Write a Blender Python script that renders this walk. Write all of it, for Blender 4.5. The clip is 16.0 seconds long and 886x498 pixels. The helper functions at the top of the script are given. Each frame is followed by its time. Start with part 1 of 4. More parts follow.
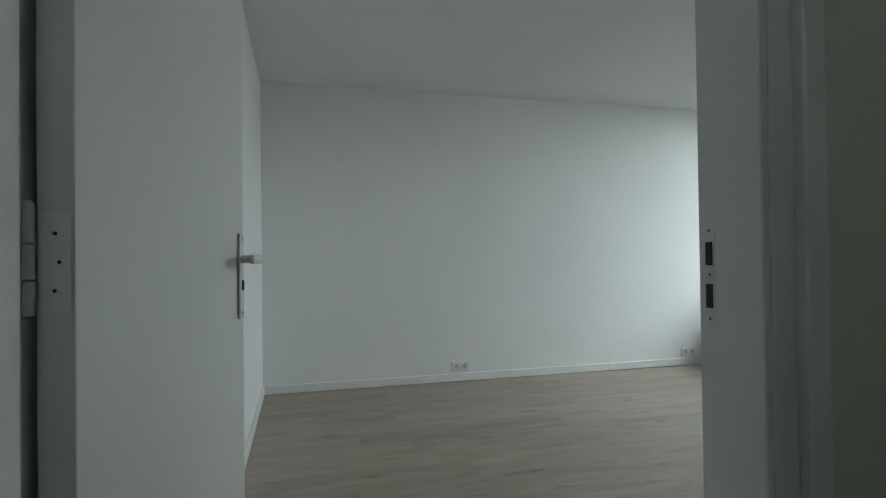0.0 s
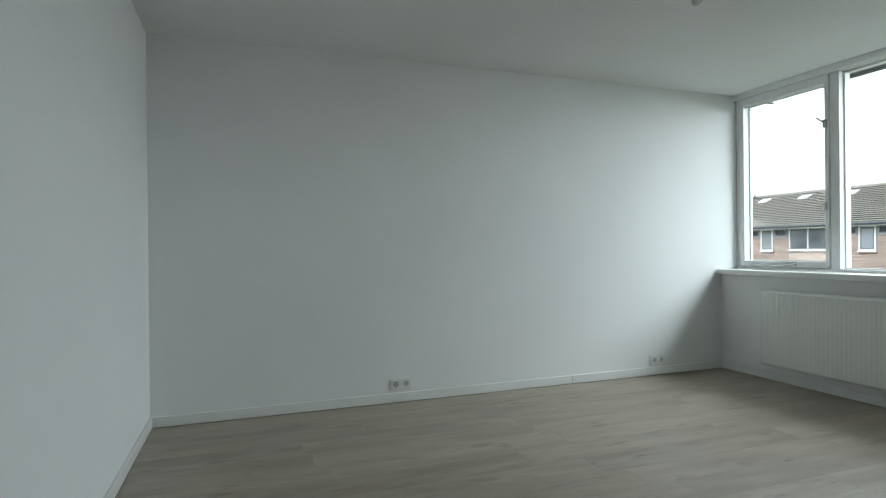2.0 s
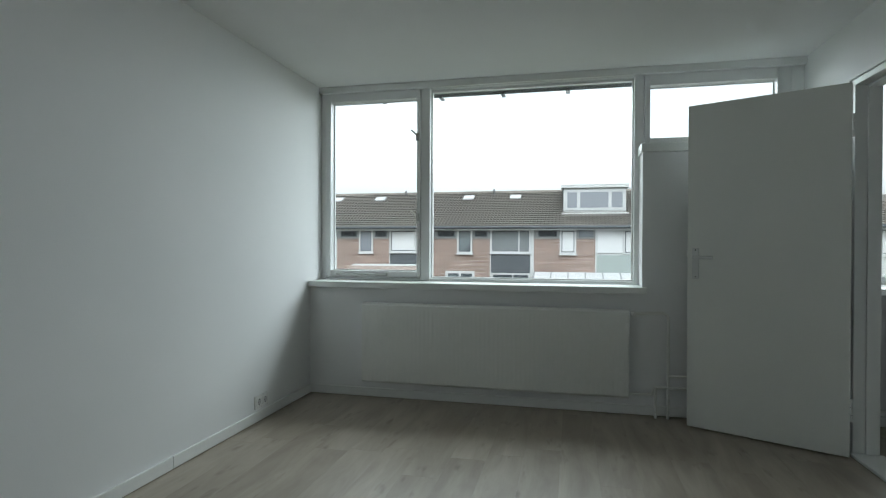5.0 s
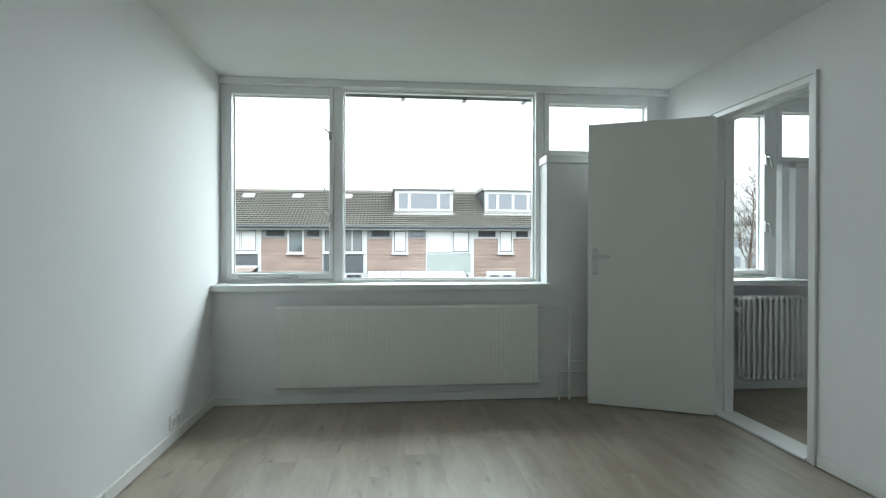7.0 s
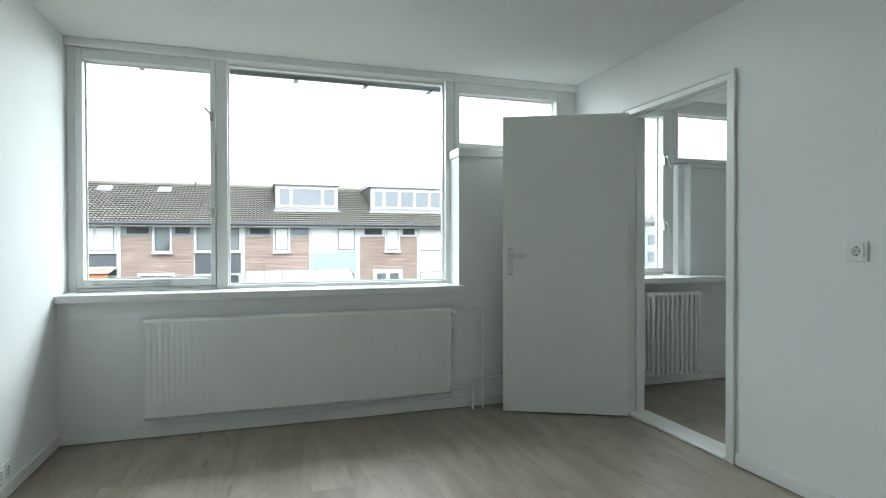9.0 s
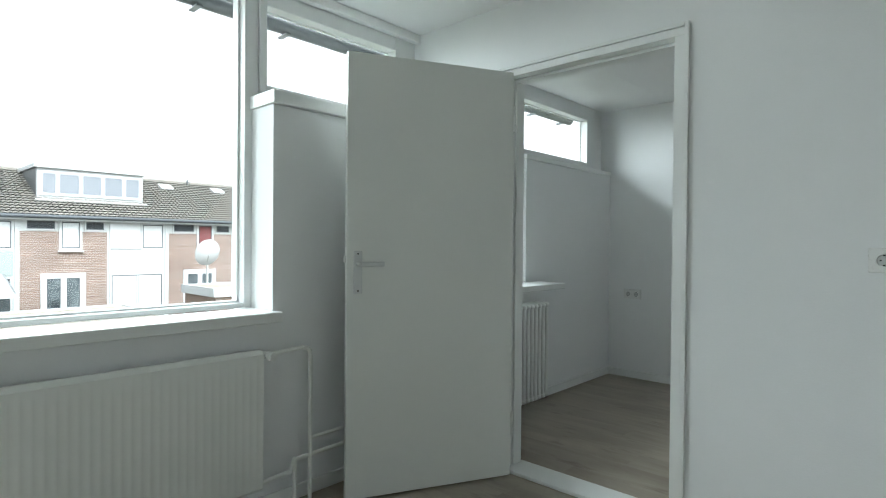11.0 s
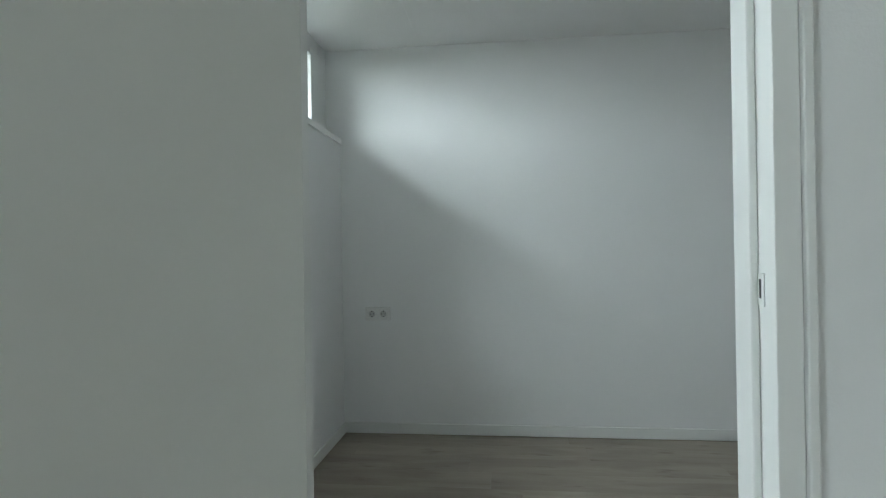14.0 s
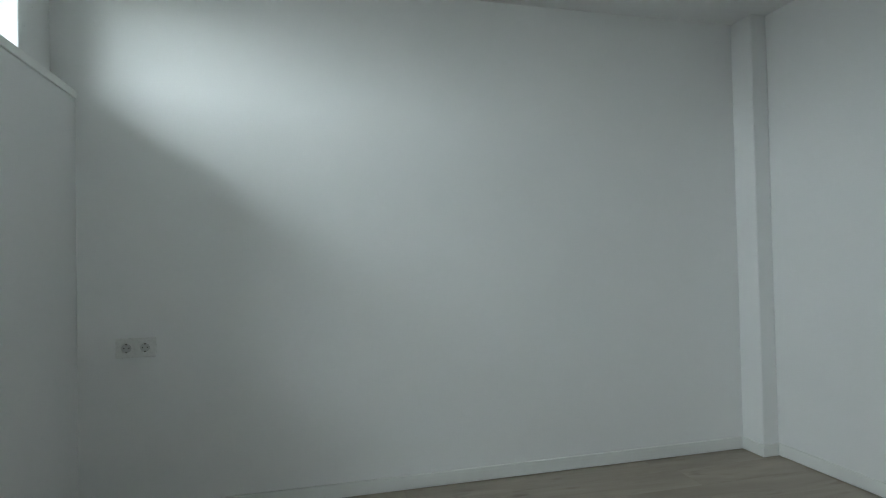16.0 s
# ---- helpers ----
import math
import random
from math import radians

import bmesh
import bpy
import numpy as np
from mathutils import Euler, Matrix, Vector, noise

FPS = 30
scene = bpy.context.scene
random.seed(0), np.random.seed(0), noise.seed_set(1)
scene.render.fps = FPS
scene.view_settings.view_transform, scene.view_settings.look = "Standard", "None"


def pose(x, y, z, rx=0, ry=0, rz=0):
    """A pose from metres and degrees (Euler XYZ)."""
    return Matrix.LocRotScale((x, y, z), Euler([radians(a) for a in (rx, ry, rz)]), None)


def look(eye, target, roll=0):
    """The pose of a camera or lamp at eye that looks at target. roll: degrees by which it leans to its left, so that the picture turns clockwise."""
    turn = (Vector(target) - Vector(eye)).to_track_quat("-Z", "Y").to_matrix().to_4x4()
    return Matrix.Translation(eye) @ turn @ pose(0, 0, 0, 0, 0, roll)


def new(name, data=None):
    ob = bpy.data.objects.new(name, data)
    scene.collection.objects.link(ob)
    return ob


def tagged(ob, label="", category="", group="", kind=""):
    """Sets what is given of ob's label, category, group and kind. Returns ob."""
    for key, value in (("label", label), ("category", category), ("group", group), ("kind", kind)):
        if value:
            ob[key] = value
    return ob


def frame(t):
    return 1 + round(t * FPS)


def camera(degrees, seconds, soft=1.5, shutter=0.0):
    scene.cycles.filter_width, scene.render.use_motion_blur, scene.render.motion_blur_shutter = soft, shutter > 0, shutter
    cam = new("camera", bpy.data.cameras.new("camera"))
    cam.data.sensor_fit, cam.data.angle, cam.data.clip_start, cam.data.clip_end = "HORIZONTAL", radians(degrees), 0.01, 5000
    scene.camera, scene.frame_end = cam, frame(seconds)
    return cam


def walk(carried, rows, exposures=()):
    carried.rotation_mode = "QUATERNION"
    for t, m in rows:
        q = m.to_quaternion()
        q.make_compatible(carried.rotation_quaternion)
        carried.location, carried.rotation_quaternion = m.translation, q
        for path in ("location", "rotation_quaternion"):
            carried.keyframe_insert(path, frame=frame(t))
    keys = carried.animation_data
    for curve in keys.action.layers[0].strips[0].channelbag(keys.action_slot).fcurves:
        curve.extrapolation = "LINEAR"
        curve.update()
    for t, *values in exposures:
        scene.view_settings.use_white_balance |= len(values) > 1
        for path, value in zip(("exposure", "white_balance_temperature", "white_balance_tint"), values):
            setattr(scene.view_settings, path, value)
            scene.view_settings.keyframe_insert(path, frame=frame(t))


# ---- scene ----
cam = camera(77.6, 16.0, 1.1)
PATH = [
    (0, (4.428, 0.285, 1.048), (2.493, 0.787, 1.072), -0.7),
    (0.5, (4.345, 0.295, 1.046), (2.412, 0.807, 1.069), -0.8),
    (1, (4.155, 0.342, 1.04), (2.227, 0.874, 1.058), -0.8),
    (1.5, (3.929, 0.453, 1.056), (2.014, 1.027, 1.064), -0.6),
    (2, (3.745, 0.563, 1.071), (1.861, 1.234, 1.07), -0.6),
    (2.5, (3.488, 0.658, 1.068), (1.746, 1.642, 1.071), -0.6),
    (3, (3.184, 0.688, 1.073), (1.669, 1.994, 1.068), -0.2),
    (3.5, (2.856, 0.716, 1.108), (1.655, 2.315, 1.096), 0.1),
    (4, (2.568, 0.691, 1.118), (1.611, 2.447, 1.107), 0.1),
    (4.5, (2.253, 0.616, 1.134), (1.559, 2.492, 1.123), 0.2),
    (7, (1.248, 0.423, 1.150), (1.446, 2.414, 1.138), 0.1),
    (7.5, (1.177, 0.392, 1.156), (1.48, 2.369, 1.139), 0.2),
    (8, (1.186, 0.41, 1.155), (1.54, 2.378, 1.137), 0.0),
    (10.5, (1.063, 1.957, 1.174), (2.322, 3.511, 1.15), 0.4),
    (11, (1.174, 2.303, 1.171), (2.642, 3.661, 1.15), 0.5),
    (11.5, (1.258, 2.632, 1.161), (2.923, 3.74, 1.15), 0.5),
    (12, (1.385, 2.923, 1.166), (3.214, 3.732, 1.161), 0.3),
    (12.5, (1.632, 3.151, 1.162), (3.529, 3.785, 1.158), 0.1),
    (13, (1.895, 3.356, 1.149), (3.824, 3.883, 1.146), -0.3),
    (13.5, (2.22, 3.512, 1.131), (4.185, 3.881, 1.135), -0.5),
    (14, (2.53, 3.581, 1.123), (4.518, 3.805, 1.128), -0.9),
    (14.5, (2.812, 3.593, 1.12), (4.807, 3.741, 1.122), -1.0),
    (14.8, (2.970, 3.602, 1.119), (4.968, 3.702, 1.128), -0.5),
    (15, (3.022, 3.592, 1.128), (5.022, 3.647, 1.128), -0.9),
    (15.5, (3.166, 3.594, 1.131), (5.157, 3.409, 1.126), -1.1),
    (16, (3.268, 3.662, 1.087), (5.208, 3.178, 1.124), -1.2),
]
EXPOSURES = [(0, 0.65, 6010, 4), (1.5, 0.6, 6010, 4), (2, 0.68, 6010, 4), (2.5, 0.66, 6010, 4), (3, 0.55, 6010, 4), (4, 0.03, 6010, 4), (4.5, 0.03, 6010, 4), (7, 0.7, 6010, 4), (8, 0.85, 6010, 4),
             (10.5, 1.08, 6010, 4), (11.5, 1.08, 6010, 4), (13, 1.0, 6010, 4), (14.5, 1.1, 6010, 4), (15, 1.18, 6010, 4), (15.5, 1.15, 6010, 4), (16, 1.02, 6010, 4)]
walk(cam, [(t, look(eye, target, roll)) for t, eye, target, roll in PATH], EXPOSURES)

# ---- light ----
world = bpy.data.worlds.new("overcast_sky")
scene.world = world
world.use_nodes = True
wn, wl = world.node_tree.nodes, world.node_tree.links
wn.clear()
sky = wn.new("ShaderNodeTexSky")
sky.sky_type, sky.sun_disc = "NISHITA", False
sky.sun_elevation, sky.sun_rotation = radians(48), radians(180)
sky.air_density, sky.dust_density = 1.0, 4.0
grey = wn.new("ShaderNodeHueSaturation")
grey.inputs["Saturation"].default_value = 0.12
bg = wn.new("ShaderNodeBackground")
bg.inputs["Strength"].default_value = 0.32
wout = wn.new("ShaderNodeOutputWorld")
wl.new(sky.outputs[0], grey.inputs["Color"])
wl.new(grey.outputs[0], bg.inputs["Color"])
wl.new(bg.outputs[0], wout.inputs["Surface"])
sun = new("sun", bpy.data.lights.new("sun", "SUN"))
sun.data.energy, sun.data.angle, sun.data.color = 0.5, radians(25), (1.0, 0.97, 0.93)
sun.matrix_world = look((0, -20, 24), (0, 2, 0))

# added lamps outside the row of windows, standing in for bright sky above the roofs
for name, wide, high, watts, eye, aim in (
        ("sky_fill_lamp", 10.0, 2.1, 350.0, (4.2, 7.0, 3.12), (4.2, 4.0, 2.72)),
        ("sky_fill_lamp_small_room", 4.6, 1.2, 100.0, (4.1, 6.1, 3.3), (4.1, 4.7, 1.9))):
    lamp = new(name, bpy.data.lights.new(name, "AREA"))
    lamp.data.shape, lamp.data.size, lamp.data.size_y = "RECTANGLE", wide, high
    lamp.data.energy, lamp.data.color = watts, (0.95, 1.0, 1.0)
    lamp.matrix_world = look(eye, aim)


# ---- materials ----
def material(name, color, rough=0.5, metal=0.0):
    m = bpy.data.materials.new(name)
    m.use_nodes = True
    b = m.node_tree.nodes["Principled BSDF"]
    b.inputs["Base Color"].default_value = (*color, 1)
    b.inputs["Roughness"].default_value = rough
    b.inputs["Metallic"].default_value = metal
    return m, m.node_tree.nodes, m.node_tree.links, b


def mix_color(nodes, links, fac, a, b):
    n = nodes.new("ShaderNodeMix")
    n.data_type = "RGBA"
    links.new(fac, n.inputs[0])
    for socket, value in ((n.inputs[6], a), (n.inputs[7], b)):
        if isinstance(value, tuple):
            socket.default_value = (*value, 1)
        else:
            links.new(value, socket)
    return n.outputs[2]


def noise_tex(nodes, links, vector, scale, detail=4.0, rough=0.55):
    n = nodes.new("ShaderNodeTexNoise")
    n.inputs["Scale"].default_value = scale
    n.inputs["Detail"].default_value = detail
    n.inputs["Roughness"].default_value = rough
    if vector is not None:
        links.new(vector, n.inputs["Vector"])
    return n


def ramp(nodes, links, fac, a, b):
    n = nodes.new("ShaderNodeMapRange")
    n.inputs[1].default_value, n.inputs[2].default_value = a, b
    links.new(fac, n.inputs[0])
    return n.outputs[0]


def bump(nodes, links, bsdf, height, strength, distance):
    n = nodes.new("ShaderNodeBump")
    n.inputs["Strength"].default_value = strength
    n.inputs["Distance"].default_value = distance
    links.new(height, n.inputs["Height"])
    links.new(n.outputs[0], bsdf.inputs["Normal"])


def world_place(nodes):
    return nodes.new("ShaderNodeNewGeometry").outputs["Position"]


def painted(name, a, b, rough, grain, strength, distance, patch=1.3):
    """Paint: two close tones in large patches, a fine grain in relief."""
    m, nodes, links, bsdf = material(name, a, rough)
    place = world_place(nodes)
    big = noise_tex(nodes, links, place, patch, 3.0)
    links.new(mix_color(nodes, links, ramp(nodes, links, big.outputs[0], 0.35, 0.65), a, b), bsdf.inputs["Base Color"])
    fine = noise_tex(nodes, links, place, grain, 3.0)
    r = nodes.new("ShaderNodeMapRange")
    r.inputs[3].default_value, r.inputs[4].default_value = rough - 0.06, rough + 0.06
    links.new(fine.outputs[0], r.inputs[0])
    links.new(r.outputs[0], bsdf.inputs["Roughness"])
    bump(nodes, links, bsdf, fine.outputs[0], strength, distance)
    return m


WALL = painted("wall_paint", (0.85, 0.855, 0.85), (0.825, 0.835, 0.83), 0.72, 160, 0.25, 0.002)
# landing paint, with the olive cast of the light there put into its colour
HALL = painted("hall_paint_light_tint", (0.70, 0.72, 0.60), (0.66, 0.68, 0.56), 0.72, 160, 0.25, 0.002)
CEIL = painted("ceiling_paint", (0.85, 0.855, 0.85), (0.825, 0.83, 0.825), 0.85, 90, 0.35, 0.003)
TRIM = painted("trim_gloss_paint", (0.83, 0.84, 0.82), (0.80, 0.81, 0.79), 0.34, 45, 0.12, 0.001, 2.5)
DOOR = painted("door_lacquer", (0.755, 0.765, 0.73), (0.735, 0.745, 0.71), 0.36, 60, 0.10, 0.001, 1.8)
RADI = painted("radiator_enamel", (0.82, 0.825, 0.79), (0.79, 0.80, 0.76), 0.32, 40, 0.06, 0.001, 3.0)
FRAME = painted("window_frame_paint", (0.82, 0.83, 0.82), (0.79, 0.80, 0.79), 0.30, 50, 0.10, 0.001, 2.0)
PLATE = painted("socket_plastic", (0.82, 0.82, 0.80), (0.80, 0.80, 0.78), 0.28, 80, 0.03, 0.0005, 5.0)
# near black, for dark small parts and for shade painted in place of holes
DARK = material("dark_parts_and_hole_shade", (0.02, 0.02, 0.02), 0.6)[0]
# plate plastic greyed down: the shading of the socket wells as a colour
WELL_SHADE = material("socket_recess_shade_grey", (0.56, 0.56, 0.55), 0.4)[0]


def metal(name, color, rough):
    m, nodes, links, bsdf = material(name, color, rough, 1.0)
    n = noise_tex(nodes, links, world_place(nodes), 220, 2.0)
    r = nodes.new("ShaderNodeMapRange")
    r.inputs[3].default_value, r.inputs[4].default_value = rough - 0.08, rough + 0.1
    links.new(n.outputs[0], r.inputs[0])
    links.new(r.outputs[0], bsdf.inputs["Roughness"])
    return m


ALU = metal("satin_aluminium", (0.62, 0.63, 0.62), 0.38)
STEEL = metal("zinc_steel", (0.50, 0.50, 0.48), 0.45)
BRASS = metal("dark_steel", (0.11, 0.11, 0.105), 0.5)

# laminate boards: grey oak, grain along the board, tone by board
m, nodes, links, bsdf = material("grey_oak_laminate", (0.3, 0.27, 0.22), 0.42)
info = nodes.new("ShaderNodeObjectInfo")
coord = nodes.new("ShaderNodeTexCoord")
shift = nodes.new("ShaderNodeVectorMath")
shift.operation = "MULTIPLY_ADD"
shift.inputs[1].default_value = (53.0, 91.0, 17.0)
links.new(info.outputs["Random"], shift.inputs[0])
links.new(coord.outputs["Object"], shift.inputs[2])
long_map = nodes.new("ShaderNodeMapping")
long_map.inputs["Scale"].default_value = (8.0, 1.5, 1.0)
links.new(shift.outputs[0], long_map.inputs["Vector"])
g1 = noise_tex(nodes, links, long_map.outputs[0], 1.0, 6.0, 0.6)
g1.inputs["Distortion"].default_value = 0.6
fine_map = nodes.new("ShaderNodeMapping")
fine_map.inputs["Scale"].default_value = (170.0, 5.0, 1.0)
links.new(shift.outputs[0], fine_map.inputs["Vector"])
g2 = noise_tex(nodes, links, fine_map.outputs[0], 1.0, 3.0)
knot_map = nodes.new("ShaderNodeMapping")
knot_map.inputs["Scale"].default_value = (16.0, 4.5, 1.0)
links.new(shift.outputs[0], knot_map.inputs["Vector"])
g3 = noise_tex(nodes, links, knot_map.outputs[0], 1.0, 2.0)
c = mix_color(nodes, links, ramp(nodes, links, g1.outputs[0], 0.30, 0.70), (0.270, 0.228, 0.176), (0.415, 0.368, 0.300))
c = mix_color(nodes, links, ramp(nodes, links, g3.outputs[0], 0.62, 0.86), c, (0.165, 0.130, 0.096))
tone = nodes.new("ShaderNodeMapRange")
tone.inputs[3].default_value, tone.inputs[4].default_value = 0.94, 1.06
links.new(info.outputs["Random"], tone.inputs[0])
grain_r = nodes.new("ShaderNodeMapRange")
grain_r.inputs[3].default_value, grain_r.inputs[4].default_value = 0.95, 1.05
links.new(g2.outputs[0], grain_r.inputs[0])
mul = nodes.new("ShaderNodeMath")
mul.operation = "MULTIPLY"
links.new(tone.outputs[0], mul.inputs[0])
links.new(grain_r.outputs[0], mul.inputs[1])
vm = nodes.new("ShaderNodeVectorMath")
vm.operation = "SCALE"
links.new(c, vm.inputs[0])
links.new(mul.outputs[0], vm.inputs["Scale"])
links.new(vm.outputs[0], bsdf.inputs["Base Color"])
rr = nodes.new("ShaderNodeMapRange")
rr.inputs[3].default_value, rr.inputs[4].default_value = 0.33, 0.47
links.new(g1.outputs[0], rr.inputs[0])
links.new(rr.outputs[0], bsdf.inputs["Roughness"])
bump(nodes, links, bsdf, g2.outputs[0], 0.12, 0.001)
LAMINATE = m

# window glass: clear, gloss by angle
m, nodes, links, bsdf = material("window_glass", (1, 1, 1), 0.0)
nodes.remove(bsdf)
clear = nodes.new("ShaderNodeBsdfTransparent")
clear.inputs[0].default_value = (0.97, 0.98, 0.975, 1)
shine = nodes.new("ShaderNodeBsdfGlossy")
shine.inputs["Roughness"].default_value = 0.01
facing = nodes.new("ShaderNodeLayerWeight")
power = nodes.new("ShaderNodeMath")
power.operation = "POWER"
power.inputs[1].default_value = 4.0
links.new(facing.outputs["Facing"], power.inputs[0])
fres = nodes.new("ShaderNodeMapRange")
fres.inputs[3].default_value, fres.inputs[4].default_value = 0.025, 0.6
links.new(power.outputs[0], fres.inputs[0])
mixs = nodes.new("ShaderNodeMixShader")
links.new(fres.outputs[0], mixs.inputs[0])
links.new(clear.outputs[0], mixs.inputs[1])
links.new(shine.outputs[0], mixs.inputs[2])
links.new(mixs.outputs[0], nodes["Material Output"].inputs["Surface"])
GLASS = m


def masonry(name, c1, c2, mortar, scale):
    m, nodes, links, bsdf = material(name, c1, 0.85)
    place = world_place(nodes)
    sep = nodes.new("ShaderNodeSeparateXYZ")
    links.new(place, sep.inputs[0])
    add = nodes.new("ShaderNodeMath")
    links.new(sep.outputs[0], add.inputs[0])
    links.new(sep.outputs[1], add.inputs[1])
    com = nodes.new("ShaderNodeCombineXYZ")
    links.new(add.outputs[0], com.inputs[0])
    links.new(sep.outputs[2], com.inputs[1])
    b = nodes.new("ShaderNodeTexBrick")
    b.inputs["Color1"].default_value, b.inputs["Color2"].default_value = (*c1, 1), (*c2, 1)
    b.inputs["Mortar"].default_value = (*mortar, 1)
    b.inputs["Scale"].default_value = scale
    b.inputs["Mortar Size"].default_value = 0.013
    b.inputs["Brick Width"].default_value, b.inputs["Row Height"].default_value = 0.22, 0.068
    links.new(com.outputs[0], b.inputs["Vector"])
    n = noise_tex(nodes, links, place, 0.9, 4.0)
    dirt = mix_color(nodes, links, ramp(nodes, links, n.outputs[0], 0.5, 0.95), b.outputs[0], (0.13, 0.105, 0.09))
    course = nodes.new("ShaderNodeMapping")
    course.inputs["Scale"].default_value = (0.5, 0.5, 11.0)
    links.new(place, course.inputs["Vector"])
    cn = noise_tex(nodes, links, course.outputs[0], 1.0, 3.0, 0.7)
    dirt = mix_color(nodes, links, ramp(nodes, links, cn.outputs[0], 0.36, 0.72), dirt, tuple(0.80 * v for v in c2))
    links.new(dirt, bsdf.inputs["Base Color"])
    bump(nodes, links, bsdf, b.outputs["Fac"], -0.4, 0.01)
    return m


BRICK = masonry("red_brown_brick", (0.240, 0.155, 0.124), (0.150, 0.098, 0.080), (0.37, 0.33, 0.295), 1.0)
BRICK2 = masonry("brown_brick", (0.24, 0.155, 0.11), (0.19, 0.12, 0.09), (0.26, 0.24, 0.21), 1.0)


def weathered(name, a, b, rough=0.8, scale=1.6, relief=0.3):
    m, nodes, links, bsdf = material(name, a, rough)
    place = world_place(nodes)
    n = noise_tex(nodes, links, place, scale, 6.0, 0.65)
    links.new(mix_color(nodes, links, ramp(nodes, links, n.outputs[0], 0.3, 0.7), a, b), bsdf.inputs["Base Color"])
    f = noise_tex(nodes, links, place, scale * 25, 3.0)
    bump(nodes, links, bsdf, f.outputs[0], relief, 0.01)
    return m


TILE = weathered("concrete_roof_tile", (0.215, 0.200, 0.175), (0.115, 0.108, 0.096), 0.85, 1.6)
WHITE_OUT = weathered("white_cladding", (0.43, 0.44, 0.445), (0.38, 0.39, 0.395), 0.5, 0.7, 0.1)
GREEN_OUT = weathered("pale_green_panel", (0.245, 0.278, 0.270), (0.22, 0.255, 0.247), 0.5, 0.7, 0.1)
DARK_OUT = weathered("dark_grey_panel", (0.055, 0.064, 0.074), (0.045, 0.052, 0.060), 0.5, 0.8, 0.1)
BEIGE_OUT = weathered("beige_panel", (0.33, 0.27, 0.235), (0.29, 0.24, 0.21), 0.6, 0.7, 0.1)
GREY_OUT = weathered("grey_boarding", (0.20, 0.21, 0.215), (0.16, 0.17, 0.175), 0.6, 0.9, 0.15)
ZINC = weathered("zinc_gutter", (0.13, 0.135, 0.14), (0.09, 0.095, 0.10), 0.5, 2.0, 0.1)
SOFFIT = weathered("grey_soffit_board", (0.30, 0.32, 0.32), (0.24, 0.26, 0.26), 0.7, 2.0, 0.2)
RED_OUT = weathered("dark_red_blind", (0.16, 0.045, 0.045), (0.13, 0.035, 0.035), 0.7, 2.0, 0.1)
ORANGE = weathered("orange_canvas", (0.50, 0.15, 0.05), (0.42, 0.12, 0.04), 0.85, 2.0, 0.1)
CURTAIN = weathered("net_curtain", (0.19, 0.205, 0.21), (0.09, 0.10, 0.105), 0.9, 3.0, 0.2)
BLIND = weathered("white_blind", (0.50, 0.51, 0.52), (0.45, 0.46, 0.47), 0.7, 1.0, 0.1)
GRAVEL = weathered("roof_gravel", (0.36, 0.33, 0.27), (0.22, 0.20, 0.16), 0.95, 6.0, 0.8)
GRASS = weathered("lawn_ground", (0.07, 0.085, 0.04), (0.10, 0.10, 0.06), 0.95, 0.35, 0.5)
BARK = weathered("bark", (0.13, 0.10, 0.08), (0.085, 0.068, 0.055), 0.9, 4.0, 0.5)
HEDGE = weathered("evergreen_leaf", (0.05, 0.075, 0.035), (0.075, 0.10, 0.05), 0.8, 3.0, 0.4)
m, nodes, links, bsdf = material("dark_window_glass", (0.045, 0.055, 0.065), 0.06)
n = noise_tex(nodes, links, world_place(nodes), 1.2, 3.0)
links.new(mix_color(nodes, links, ramp(nodes, links, n.outputs[0], 0.4, 0.65), (0.03, 0.036, 0.042), (0.12, 0.14, 0.15)), bsdf.inputs["Base Color"])
PANE_OUT = m
m, nodes, links, bsdf = material("pale_window_glass", (0.165, 0.18, 0.205), 0.12)
PANE_PALE = m
m, nodes, links, bsdf = material("unlit_room_glass", (0.022, 0.026, 0.030), 0.15)
bsdf.inputs["Specular IOR Level"].default_value = 0.2
PANE_DARK = m


# ---- building helpers ----
def box(bm, x0, x1, y0, y1, z0, z1, bevel=0.0, seg=1):
    r = bmesh.ops.create_cube(bm, size=1.0)
    mat = Matrix.Translation(((x0 + x1) / 2, (y0 + y1) / 2, (z0 + z1) / 2)) @ Matrix.Diagonal((x1 - x0, y1 - y0, z1 - z0, 1))
    bmesh.ops.transform(bm, matrix=mat, verts=r["verts"])
    if bevel:
        edges = list({e for v in r["verts"] for e in v.link_edges})
        bmesh.ops.bevel(bm, geom=edges, offset=bevel, segments=seg, affect="EDGES", profile=0.5)
    return bm


def boxes(*dims, bevel=0.0, seg=1):
    bm = bmesh.new()
    for d in dims:
        box(bm, *d, bevel=bevel, seg=seg)
    return bm


def tube(bm, a, b, r, n=12, r2=None):
    a, b = Vector(a), Vector(b)
    d = b - a
    ret = bmesh.ops.create_cone(bm, cap_ends=True, segments=n, radius1=r, radius2=r if r2 is None else r2, depth=d.length)
    q = d.to_track_quat("Z", "Y").to_matrix().to_4x4()
    bmesh.ops.transform(bm, matrix=Matrix.Translation((a + b) / 2) @ q, verts=ret["verts"])
    return bm


def ball(bm, at, r, seg=12):
    ret = bmesh.ops.create_uvsphere(bm, u_segments=seg, v_segments=max(6, seg // 2 + 1), radius=r)
    bmesh.ops.translate(bm, vec=at, verts=ret["verts"])
    return bm


def piped(points, r, n=10):
    """A pipe through points, with round joints."""
    bm = bmesh.new()
    for a, b in zip(points, points[1:]):
        tube(bm, a, b, r, n)
    for p in points[1:-1]:
        ball(bm, p, r * 1.12, n)
    return bm


